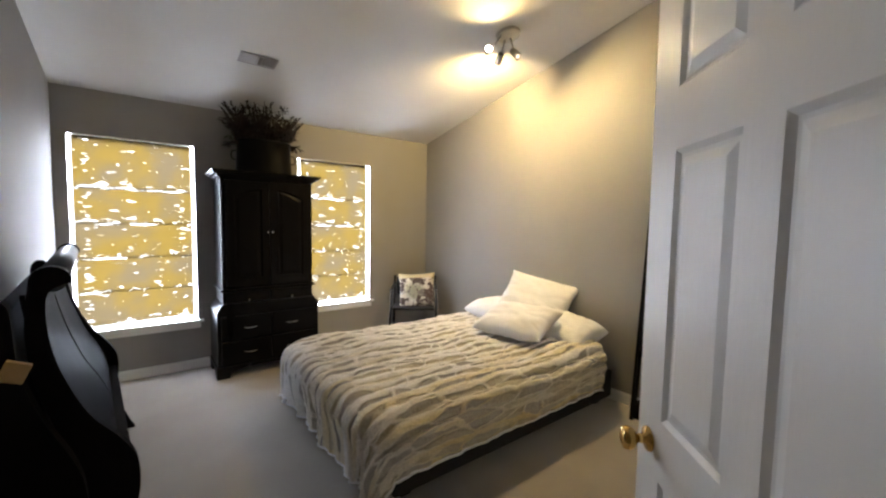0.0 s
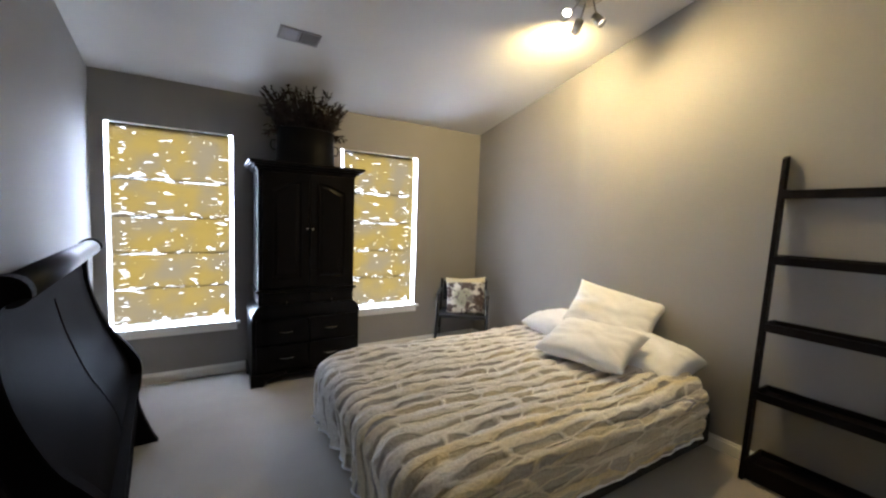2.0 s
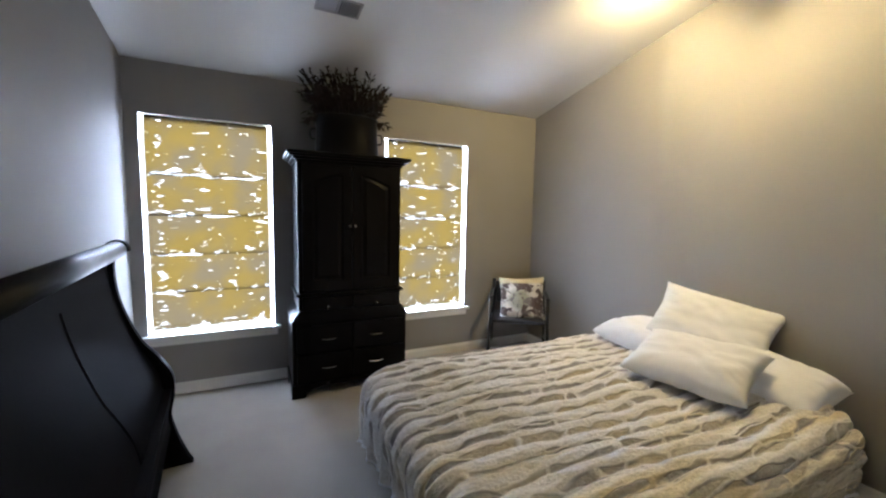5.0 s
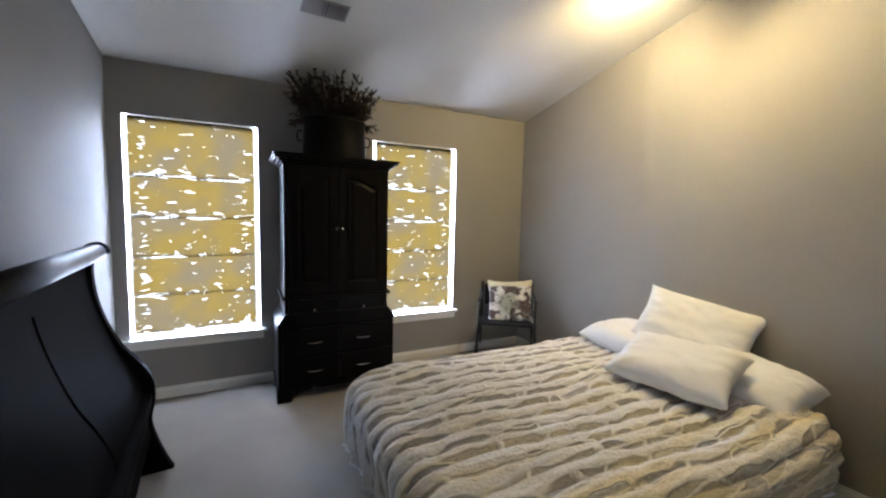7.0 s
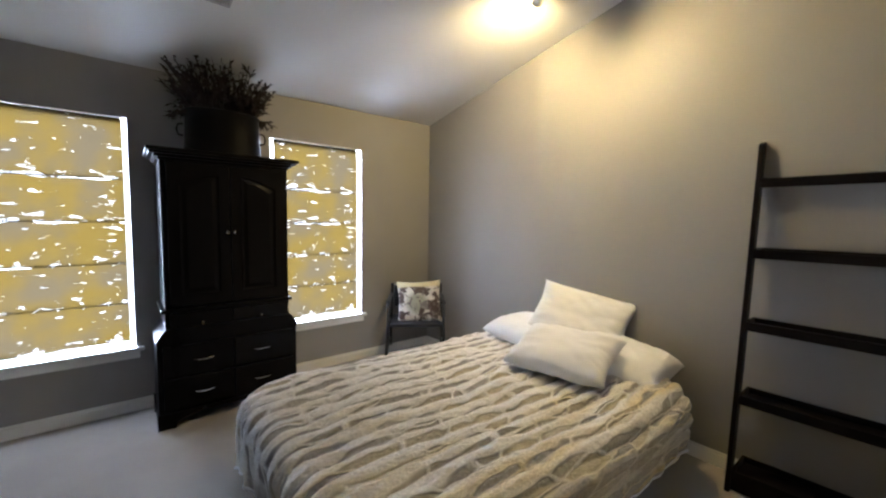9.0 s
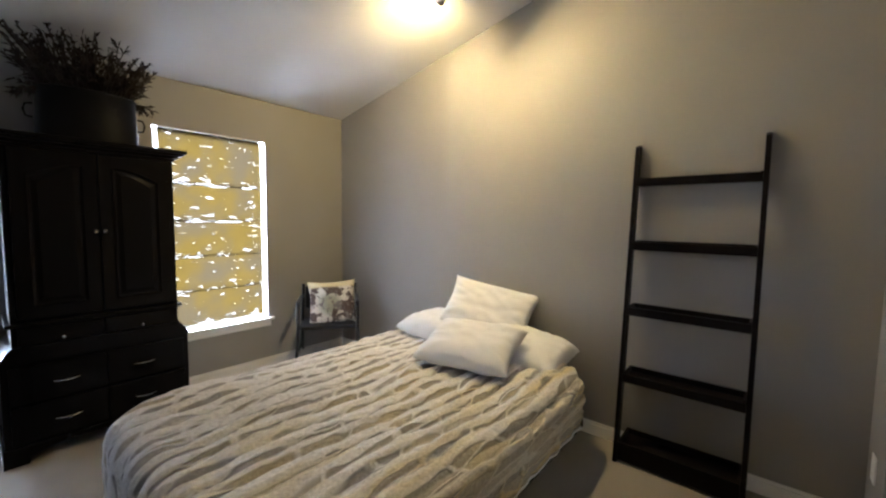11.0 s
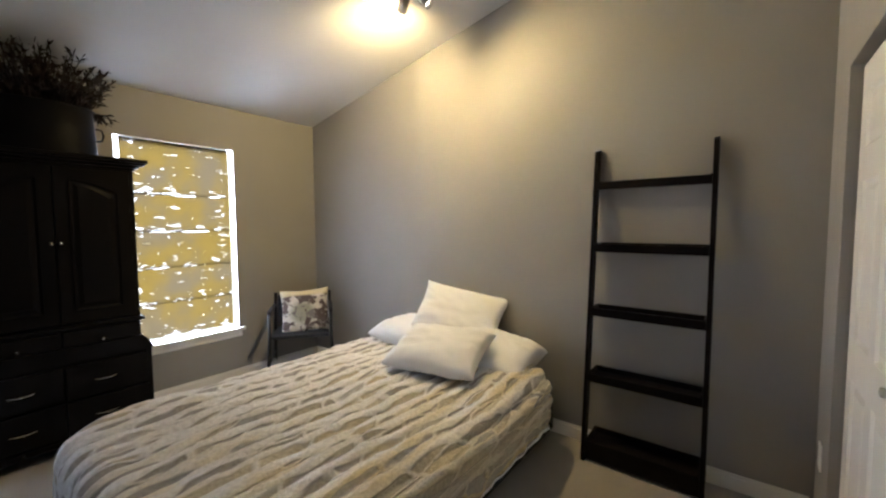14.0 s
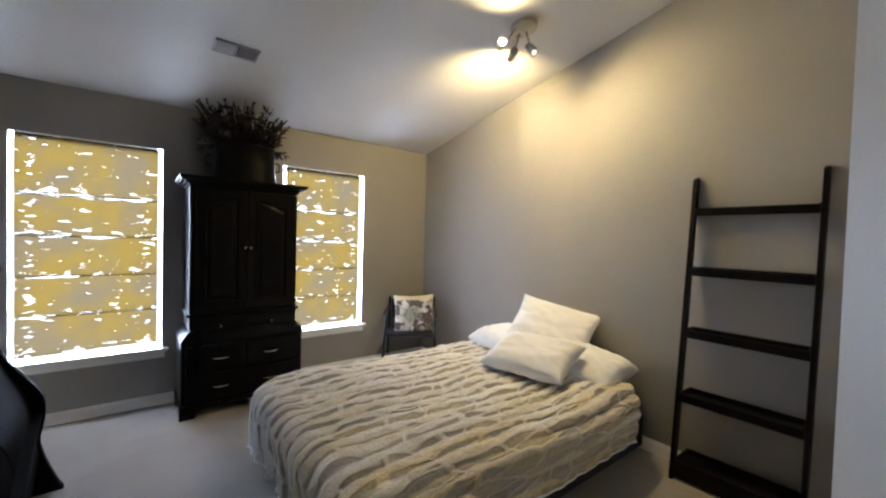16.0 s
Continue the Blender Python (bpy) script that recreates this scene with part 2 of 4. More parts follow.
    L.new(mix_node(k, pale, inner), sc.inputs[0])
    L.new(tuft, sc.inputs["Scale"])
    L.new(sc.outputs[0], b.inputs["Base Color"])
    h = math_node("MULTIPLY_ADD", k, -1.0, math_node("MULTIPLY", fuzz, 0.9))
    bp = nt.nodes.new("ShaderNodeBump")
    bp.inputs["Strength"].default_value, bp.inputs["Distance"].default_value = 0.9, 0.010
    L.new(h, bp.inputs["Height"])
    L.new(bp.outputs[0], b.inputs["Normal"])
    return m


def cushion_cloth():
    """Cream cushion cloth: a plain pale yellow band along the top, brown leaves and a sage bunch below it."""
    m = bpy.data.materials.new("printed_cushion_cloth")
    m.use_nodes = True
    nt, L = m.node_tree, m.node_tree.links
    b = nt.nodes["Principled BSDF"]
    b.inputs["Roughness"].default_value = 0.9
    tc = nt.nodes.new("ShaderNodeTexCoord")
    sep = nt.nodes.new("ShaderNodeSeparateXYZ")
    L.new(tc.outputs["Object"], sep.inputs[0])

    def ramp_node(v, a, b):
        n = nt.nodes.new("ShaderNodeMapRange")
        n.inputs[1].default_value, n.inputs[2].default_value = a, b
        L.new(v, n.inputs[0])
        return n.outputs[0]

    def blotches(scale, offset, a, b):
        mp = nt.nodes.new("ShaderNodeMapping")
        mp.inputs["Location"].default_value = offset
        L.new(tc.outputs["Object"], mp.inputs[0])
        n = nt.nodes.new("ShaderNodeTexNoise")
        n.inputs["Scale"].default_value, n.inputs["Detail"].default_value, n.inputs["Distortion"].default_value = scale, 3, 1.0
        L.new(mp.outputs[0], n.inputs[0])
        return ramp_node(n.outputs[0], a, b)

    def layer(f, under, over):
        n = nt.nodes.new("ShaderNodeMix")
        n.data_type = "RGBA"
        for i, c in ((6, under), (7, over)):
            if isinstance(c, tuple):
                n.inputs[i].default_value = (*c, 1)
            else:
                L.new(c, n.inputs[i])
        L.new(f, n.inputs[0])
        return n.outputs[2]

    away = nt.nodes.new("ShaderNodeVectorMath")
    away.operation = "DISTANCE"
    away.inputs[1].default_value = (-0.02, -0.02, 0.06)
    L.new(tc.outputs["Object"], away.inputs[0])
    col = layer(ramp_node(away.outputs["Value"], 0.13, 0.07), (0.60, 0.57, 0.52), (0.30, 0.31, 0.24))
    col = layer(blotches(10, (0, 0, 0), 0.50, 0.56), col, (0.085, 0.062, 0.058))
    col = layer(blotches(15, (3, 1, 2), 0.56, 0.62), col, (0.17, 0.155, 0.15))
    col = layer(ramp_node(sep.outputs[1], 0.135, 0.150), col, (0.58, 0.52, 0.33))
    L.new(col, b.inputs["Base Color"])
    return m


GLOW = emit("bright_sky_glow", (0.88, 0.94, 1.0), 8.0)
BULBM = emit("halogen_bulb", (1.0, 0.85, 0.62), 60)
GLASS = glass("window_glass")
SHADE = shade_fabric()
DUVET = duvet_cloth()
PRINT = cushion_cloth()


# ---- helpers for building ----
def part(name, bm, material, parent=None, label="", smooth=False):
    me = bpy.data.meshes.new(name)
    bm.normal_update()
    bm.to_mesh(me)
    bm.free()
    me.materials.append(material)
    if smooth:
        for p in me.polygons:
            p.use_smooth = True
    ob = new(name, me)
    ob.parent = parent
    if label:
        ob["label"] = label
    return ob


def thing(name, label, category, m=None, group="", kind=""):
    ob = new(name)
    ob.empty_display_size = 0.1
    if m is not None:
        ob.matrix_basis = m
    return tagged(ob, label, category, group, kind)


def add_box(bm, lo, hi, bev=0.0, m=None):
    r = bmesh.ops.create_cube(bm, size=1)["verts"]
    bmesh.ops.scale(bm, vec=[h - l for l, h in zip(lo, hi)], verts=r)
    bmesh.ops.translate(bm, vec=[(h + l) / 2 for l, h in zip(lo, hi)], verts=r)
    if bev:
        es = list({e for v in r for e in v.link_edges})
        out = bmesh.ops.bevel(bm, geom=es, offset=bev, segments=2, affect="EDGES", profile=0.6)
        r = list({v for v in out["verts"]} | {v for v in r if v.is_valid})
    if m is not None:
        bmesh.ops.transform(bm, matrix=m, verts=[v for v in r if v.is_valid])
    return r


def box(lo, hi, bev=0.0, m=None):
    bm = bmesh.new()
    add_box(bm, lo, hi, bev, m)
    return bm


def lathe(profile, n=24, axis="z"):
    """Turned shape from (radius, height) pairs."""
    bm = bmesh.new()
    rings = []
    for r, z in profile:
        ring = []
        for i in range(n):
            a = 2 * math.pi * i / n
            c, s = r * math.cos(a), r * math.sin(a)
            ring.append(bm.verts.new((c, s, z) if axis == "z" else (c, -z, s)))
        rings.append(ring)
    for a, b in zip(rings, rings[1:]):
        for i in range(n):
            j = (i + 1) % n
            bm.faces.new((a[i], a[j], b[j], b[i]))
    bm.faces.new(rings[0][::-1])
    bm.faces.new(rings[-1])
    bmesh.ops.recalc_face_normals(bm, faces=bm.faces)
    return bm


def extrude_outline(outline, y0, y1):
    """A slab between y0 and y1 whose outline is (x, z) pairs."""
    bm = bmesh.new()
    a = [bm.verts.new((x, y0, z)) for x, z in outline]
    b = [bm.verts.new((x, y1, z)) for x, z in outline]
    n = len(a)
    for i in range(n):
        bm.faces.new((a[i], a[(i + 1) % n], b[(i + 1) % n], b[i]))
    bm.faces.new(a[::-1])
    bm.faces.new(b)
    bmesh.ops.recalc_face_normals(bm, faces=bm.faces)
    return bm


def tube(points, r, n=8):
    bm = bmesh.new()
    pts = [Vector(p) for p in points]
    rings = []
    for i, p in enumerate(pts):
        d = (pts[min(i + 1, len(pts) - 1)] - pts[max(i - 1, 0)]).normalized()
        q = d.to_track_quat("Z", "Y")
        rings.append([bm.verts.new(p + q @ Vector((r * math.cos(2 * math.pi * k / n), r * math.sin(2 * math.pi * k / n), 0))) for k in range(n)])
    for a, b in zip(rings, rings[1:]):
        for k in range(n):
            bm.faces.new((a[k], a[(k + 1) % n], b[(k + 1) % n], b[k]))
    bm.faces.new(rings[0][::-1])
    bm.faces.new(rings[-1])
    bmesh.ops.recalc_face_normals(bm, faces=bm.faces)
    return bm


def spline(pts, steps=6):
    """Catmull-Rom through (a, b) pairs."""
    out = []
    P = [pts[0], *pts, pts[-1]]
    for i in range(1, len(P) - 2):
        p0, p1, p2, p3 = (np.array(P[i + k], float) for k in (-1, 0, 1, 2))
        for s in range(steps):
            t = s / steps
            out.append(tuple(0.5 * (2 * p1 + (p2 - p0) * t + (2 * p0 - 5 * p1 + 4 * p2 - p3) * t * t + (3 * p1 - p0 - 3 * p2 + p3) * t ** 3)))
    out.append(tuple(pts[-1]))
    return out


# ---- structure ----
T = 0.14
tagged(part("floor_hall", box((XW - T, YS - 2.2, -0.12), (1.3, YS - T, 0.0)), CARPET), "light beige carpet of the hallway", "floor", kind="structure")
tagged(part("floor", box((XW - T, YS - T, -0.12), (XE + T, YN + T, 0.0)), CARPET), "light beige cut pile carpet over the whole room", "floor", kind="structure")

bm = bmesh.new()
y0, y1 = YS - T, YN + T
vs = [bm.verts.new((x, y, ceil_z(y) + dz)) for dz in (0, 0.1) for y in (y0, y1) for x in (XW - T, XE + T)]
for f in ((0, 1, 3, 2), (4, 6, 7, 5), (0, 4, 5, 1), (2, 3, 7, 6), (0, 2, 6, 4), (1, 5, 7, 3)):
    bm.faces.new([vs[i] for i in f])
bmesh.ops.recalc_face_normals(bm, faces=bm.faces)
tagged(part("ceiling", bm, CEIL), "off-white sloping vaulted ceiling", "ceiling", kind="structure")


def side_wall(name, x0, x1, label):
    bm = bmesh.new()
    v = [bm.verts.new((x, y, z)) for x in (x0, x1) for y, z in ((YS - T, 0), (YN + T, 0), (YN + T, ceil_z(YN + T) - 0.002), (YS - T, ceil_z(YS - T) - 0.002))]
    for f in ((0, 1, 2, 3), (7, 6, 5, 4), (0, 4, 5, 1), (1, 5, 6, 2), (2, 6, 7, 3), (3, 7, 4, 0)):
        bm.faces.new([v[i] for i in f])
    bmesh.ops.recalc_face_normals(bm, faces=bm.faces)
    tagged(part(name, bm, WALL), label, "wall", kind="structure")


side_wall("wall_west", XW - T, XW, "greige painted plain wall behind the headboard")
side_wall("wall_east", XE, XE + T, "greige painted wall behind the bed")

bm = bmesh.new()
top = ZC - 0.003
xs = [XW, WIN[0][0], WIN[0][1], WIN[1][0], WIN[1][1], XE]
for i in (0, 2, 4):
    add_box(bm, (xs[i], YN, 0), (xs[i + 1], YN + T, top))
for a, b in WIN:
    add_box(bm, (a, YN, 0), (b, YN + T, WZ0 - 0.03))
    add_box(bm, (a, YN, WZ1), (b, YN + T, top))
tagged(part("wall_north", bm, WALL), "greige painted wall with two tall windows", "wall", kind="structure")

# entry wall with its doorway, and the closet front with its opening
DX0, DX1, DH = -0.08, 0.735, 2.05
zt = ceil_z(YS) - 0.004
bm = extrude_outline([(XW, 0), (DX0, 0), (DX0, DH), (DX1, DH), (DX1, 0), (XE, 0), (XE, zt), (XW, zt)], YS - T, YS)
tagged(part("wall_south", bm, WALL), "greige painted entry wall with an open doorway", "wall", kind="structure")
CX0, CX1, CW0 = 1.45, 2.86, 1.30
zt = ceil_z(YC) - 0.004
bm = extrude_outline([(CW0, 0), (CX0, 0), (CX0, 2.0), (CX1, 2.0), (CX1, 0), (XE, 0), (XE, zt), (CW0, zt)], YC - 0.11, YC)
tagged(part("wall_closet", bm, WALL), "greige painted closet wall with a wide opening", "wall", kind="structure")
tagged(part("wall_return", box((CW0, YS, 0), (CW0 + 0.1, YC - 0.11, zt)), WALL), "greige painted side wall of the closet", "wall", kind="structure")
# hallway that closes the place behind the doorway
bm = bmesh.new()
add_box(bm, (XW - T, YS - 2.2, 0), (XW, YS - T, 2.44))
add_box(bm, (1.2, YS - 2.2, 0), (1.3, YS - T, 2.44))
add_box(bm, (XW, YS - 2.2, 0), (1.2, YS - 2.1, 2.44))
tagged(part("wall_hall", bm, WALL), "greige painted hallway walls", "wall", kind="structure")
tagged(part("ceiling_hall", box((XW - T, YS - 2.2, 2.44), (1.3, YS - T, 2.5)), CEIL), "flat hallway ceiling", "ceiling", kind="structure")


def baseboard(name, lo, hi, along):
    """Low white board with a stepped top edge."""
    bm = bmesh.new()
    add_box(bm, lo, (hi[0], hi[1], 0.070), 0.002)
    c = [list(lo), list(hi)]
    c[0][2], c[1][2] = 0.070, 0.088
    d = along
    # thinner top bead, kept against the wall
    if d == "n":
        c[0][1] += 0.006
    elif d == "e":
        c[0][0] += 0.006
    elif d == "w":
        c[1][0] -= 0.006
    else:
        c[1][1] -= 0.006
    add_box(bm, c[0], c[1], 0.002)
    tagged(part(name, bm, TRIM), "low white painted baseboard along the wall", "baseboard", kind="structure")


B = 0.014
baseboard("baseboard", (XW + B, YN - B, 0), (XE - B, YN, 0), "n")
baseboard("baseboard", (XE - B, YC + B, 0), (XE, YN, 0), "e")
baseboard("baseboard", (XW, YS, 0), (XW + B, YN, 0), "w")
baseboard("baseboard", (CX1 + 0.003, YC, 0), (XE - B, YC + B, 0), "s")

# door casing of the entry
bm = bmesh.new()
for x0, x1 in ((DX0 - 0.06, DX0 + 0.005), (DX1 - 0.005, DX1 + 0.06)):
    add_box(bm, (x0, YS, 0), (x1, YS + 0.016, DH + 0.06), 0.004)
add_box(bm, (DX0 + 0.005, YS, DH - 0.005), (DX1 - 0.005, YS + 0.016, DH + 0.06), 0.004)
tagged(part("trim", bm, TRIM), "white painted casing round the entry doorway", "door casing", kind="structure")


# ---- windows and shades ----
def build_window(name, a, b):
    w = thing(name, "tall white vinyl window with a deep reveal and sill", "window", pose(0, 0, 0), kind="structure")
    bm = bmesh.new()
    y0, y1 = YN + 0.002, YN + T
    add_box(bm, (a, y0, WZ0), (a + 0.004, y1, WZ1))
    add_box(bm, (b - 0.004, y0, WZ0), (b, y1, WZ1))
    add_box(bm, (a, y0, WZ1 - 0.004), (b, y1, WZ1))
    part("reveal", bm, TRIM, w)
    bm = bmesh.new()
    f = 0.035
    ya, yb = YN + 0.085, YN + 0.125
    zm = (WZ0 + WZ1) / 2
    add_box(bm, (a + 0.004, ya, WZ0), (a + f, yb, WZ1 - 0.004), 0.003)
    add_box(bm, (b - f, ya, WZ0), (b - 0.004, yb, WZ1 - 0.004), 0.003)
    add_box(bm, (a + f, ya, WZ0), (b - f, yb, WZ0 + f), 0.003)
    add_box(bm, (a + f, ya, WZ1 - f), (b - f, yb, WZ1 - 0.004), 0.003)
    add_box(bm, (a + f, ya, zm - 0.02), (b - f, yb, zm + 0.02), 0.003)
    part("window_frame", bm, SASH, w)
    for z0, z1 in ((WZ0 + f, zm - 0.02), (zm + 0.02, WZ1 - f)):
        p = part("pane", box((a + f, YN + 0.103, z0), (b - f, YN + 0.107, z1)), GLASS, w, "clear window glass")
        p.visible_shadow = False
    bm = box((a - 0.045, YN - 0.035, WZ0 - 0.030), (b + 0.045, YN + 0.004, WZ0 - 0.004), 0.006)
    add_box(bm, (a, YN, WZ0 - 0.030), (b, YN + T, WZ0 - 0.004))
    part("window_sill", bm, TRIM, w, "white painted sill with rounded nose")
    part("apron", box((a - 0.02, YN - 0.012, WZ0 - 0.085), (b + 0.02, YN, WZ0 - 0.030), 0.003), TRIM, w)


def build_shade(a, b, gl, gr, seed):
    """Roman shade: flat folds of cloth that bow a little, each hem lapping over the next."""
    rnd = random.Random(seed)
    s = thing("roman_shade", "backlit ochre patterned roman shade lowered in its window", "window shade", pose((a + b) / 2, YN + 0.03, WZ0), group="roman shades")
    w = (b - a - gl - gr) / 2
    cx = (a + gl + b - gr) / 2 - (a + b) / 2
    h = WZ1 - WZ0 - 0.006
    zs = [h + 0.001, h - 0.415, h - 0.71, h - 1.0, h - 1.285, 0.036]
    part("head_rail", box((cx - w, 0.008, h - 0.03), (cx + w, 0.034, h + 0.0015)), TRIM, s)
    for k, (z1, z0) in enumerate(zip(zs, zs[1:])):
        bm = bmesh.new()
        nx, nz = 26, 12
        lean = rnd.uniform(-0.006, 0.006)
        grid = []
        for j in range(nz + 1):
            t = j / nz
            row = []
            for i in range(nx + 1):
                u = i / nx
                z = z1 + (z0 - z1) * t + (0.004 * math.sin(u * 5 + k) + lean * (u - 0.5)) * (1 if 0 < k else t)
                y = -0.010 * math.sin(math.pi * t) - 0.010 * t ** 6 + 0.004 * noise.noise(Vector((u * 4, t * 3, k + seed)))
                if j == 0 and k:
                    z -= max(0.0, 0.002 + 0.012 * noise.noise(Vector((u * 6.5, k * 3.1, seed))))
                row.append(bm.verts.new((cx - w + 2 * w * u, y, z)))
            grid.append(row)
        uvl = bm.loops.layers.uv.new("fold")
        for j in range(nz):
            for i in range(nx):
                ij = ((j, i), (j, i + 1), (j + 1, i + 1), (j + 1, i))
                f = bm.faces.new([grid[a][b] for a, b in ij])
                for l, (a, b) in zip(f.loops, ij):
                    l[uvl].uv = (b / nx, a / nz)
        part("fold", bm, SHADE, s, smooth=True)
        if k < 4:
            part("batten", box((cx - w, -0.002, z0 - 0.004), (cx + w, 0.004, z0 + 0.004)), STEM, s, "thin dark batten sewn into the fold")
    part("hem_bar", box((cx - w, -0.006, 0.026), (cx + w, 0.004, 0.038), 0.002), TRIM, s, "pale weighted hem bar")


build_window("window_1", *WIN[0])
build_window("window_2", *WIN[1])
build_shade(*WIN[0], 0.027, 0.030, 3)
build_shade(*WIN[1], 0.040, 0.040, 8)

for a, b in WIN:
    # the sky's light in the window's opening, behind the shade
    la = bpy.data.lights.new("window_daylight", "AREA")
    la.shape, la.size, la.size_y = "RECTANGLE", b - a - 0.012, WZ1 - WZ0 - 0.012
    la.energy, la.color = DAY * math.pi * la.size * la.size_y, (0.80, 0.88, 1.0)
    new("window_light", la).matrix_basis = pose((a + b) / 2, YN + 0.078, (WZ0 + WZ1) / 2, -90)

tagged(part("backdrop", box((-6, YN + 1.6, -1.0), (8, YN + 1.62, 6)), GLOW), "bright hazy sky beyond the windows", "sky", kind="structure")


# ---- entry door and closet doors ----
def panel_bm(w, h, d=0.010):
    """A raised panel: sunk bevel round a proud flat field, its back at y = 0."""
    bm = bmesh.new()
    prof = ((0, d), (0.012, 0.002), (0.020, 0.002), (0.042, d * 0.8))
    rings = []
    for inset, y in prof:
        rings.append([bm.verts.new((x, -y, z)) for x, z in ((inset, inset), (w - inset, inset), (w - inset, h - inset), (inset, h - inset))])
    for a, b in zip(rings, rings[1:]):
        for i in range(4):
            bm.faces.new((a[i], a[(i + 1) % 4], b[(i + 1) % 4], b[i]))
    bm.faces.new(rings[-1])
    return bm


def arched_panel(w, h, s, d=0.010, n=10):
    """A raised panel whose top sweeps up in a quarter arch towards the other door."""
    bm = bmesh.new()
    rise = 0.07
    rings = []
    for inset, y in ((0, d), (0.012, 0.002), (0.020, 0.002), (0.042, d * 0.8)):
        ring = [(inset, inset), (w - inset, inset)]
        for k in range(n + 1):
            t = 1 - k / n
            q = t if s < 0 else 1 - t
            ring.append((inset + (w - 2 * inset) * t, h - inset - rise + rise * math.sin(q * math.pi / 2)))
        rings.append([bm.verts.new((x, -y, z)) for x, z in ring])
    for a, b in zip(rings, rings[1:]):
        for i in range(len(a)):
            j = (i + 1) % len(a)
            bm.faces.new((a[i], a[j], b[j], b[i]))
    bm.faces.new(rings[-1])
    return bm


def leaf_body(bm, w, h, cols, rows, t=0.035, d=0.010):
    """Stiles and rails round sunk fields: cols and rows hold the panels' spans."""
    add_box(bm, (0, d, 0), (w, t - d, h))
    for y0, y1 in ((0, d), (t - d, t)):
        xs = [0] + [v for c in cols for v in c] + [w]
        for i in range(0, len(xs), 2):
            add_box(bm, (xs[i], y0, 0), (xs[i + 1], y1, h))
        zs = [0] + [v for r in rows for v in r] + [h]
        for c0, c1 in cols:
            for i in range(0, len(zs), 2):
                add_box(bm, (c0, y0, zs[i]), (c1, y1, zs[i + 1]))


def door_knob(parent, x, z, y, side, material):
    k = part("door_knob", lathe([(0.030, 0), (0.030, 0.006), (0.012, 0.010), (0.011, 0.030), (0.024, 0.038), (0.029, 0.050), (0.026, 0.062), (0.012, 0.067)], 24, "y"), material, parent, "polished brass round knob" if material is BRASS else "small dark round knob", True)
    k.matrix_basis = pose(x, y, z, 0, 0, 0 if side < 0 else 180) @ Matrix.Scale(1.0 if material is BRASS else 0.5, 4)
    return k


ROWS6 = ((0.22, 0.80), (0.945, 1.57), (1.705, 1.93))
LW = 0.76
# hinge at the east jamb, swung well past square
DOOR_M = pose(0.713, -0.128, 0.012, 0, 0, 48)
d1 = thing("door_1", "white six panel door standing open", "door", DOOR_M, kind="structure")
bm = bmesh.new()
cols = ((0.115, 0.335), (0.425, 0.645))
leaf_body(bm, LW, 2.03, cols, ROWS6)
part("leaf", bm, DOOR, d1)
for c0, c1 in cols:
    for r0, r1 in ROWS6:
        for y, rz, x in ((0.010, 0, c0), (0.025, 180, c1)):
            p = part("panel", panel_bm(c1 - c0, r1 - r0), DOOR, d1)
            p.matrix_basis = pose(x, y, r0, 0, 0, rz)
door_knob(d1, LW - 0.06, 0.875, 0.0, -1, BRASS)
door_knob(d1, LW - 0.06, 0.875, 0.035, 1, BRASS)
part("latch_plate", box((LW, 0.006, 0.845), (LW + 0.002, 0.029, 0.905)), BRASS, d1, "brass latch plate")
for z in (0.2, 1.0, 1.8):
    part("hinge", box((-0.012, -0.004, z), (0.0, 0.010, z + 0.09)), BRASS, d1, "brass hinge")

cw = (CX1 - CX0 - 0.03) / 2
for i in range(2):
    c = thing("door_2" if i == 0 else "door_3", "white six panel closet door, closed", "closet door", pose(CX0 + 0.01 + i * (cw + 0.006), YC - 0.070, 0.012, 0, 0, 0) @ pose(cw, 0.035, 0, 0, 0, 180), kind="structure")
    bm = bmesh.new()
    cc = ((0.09, cw / 2 - 0.04), (cw / 2 + 0.04, cw - 0.09))
    rr = ((0.22, 0.80), (0.945, 1.54), (1.66, 1.86))
    leaf_body(bm, cw, 1.97, cc, rr)
    part("leaf", bm, DOOR, c)
    for c0, c1 in cc:
        for r0, r1 in rr:
            p = part("panel", panel_bm(c1 - c0, r1 - r0), DOOR, c)
            p.matrix_basis = pose(c0, 0.010, r0)
    door_knob(c, cw - 0.06 if i else 0.06, 0.93, 0.0, -1, STEEL)


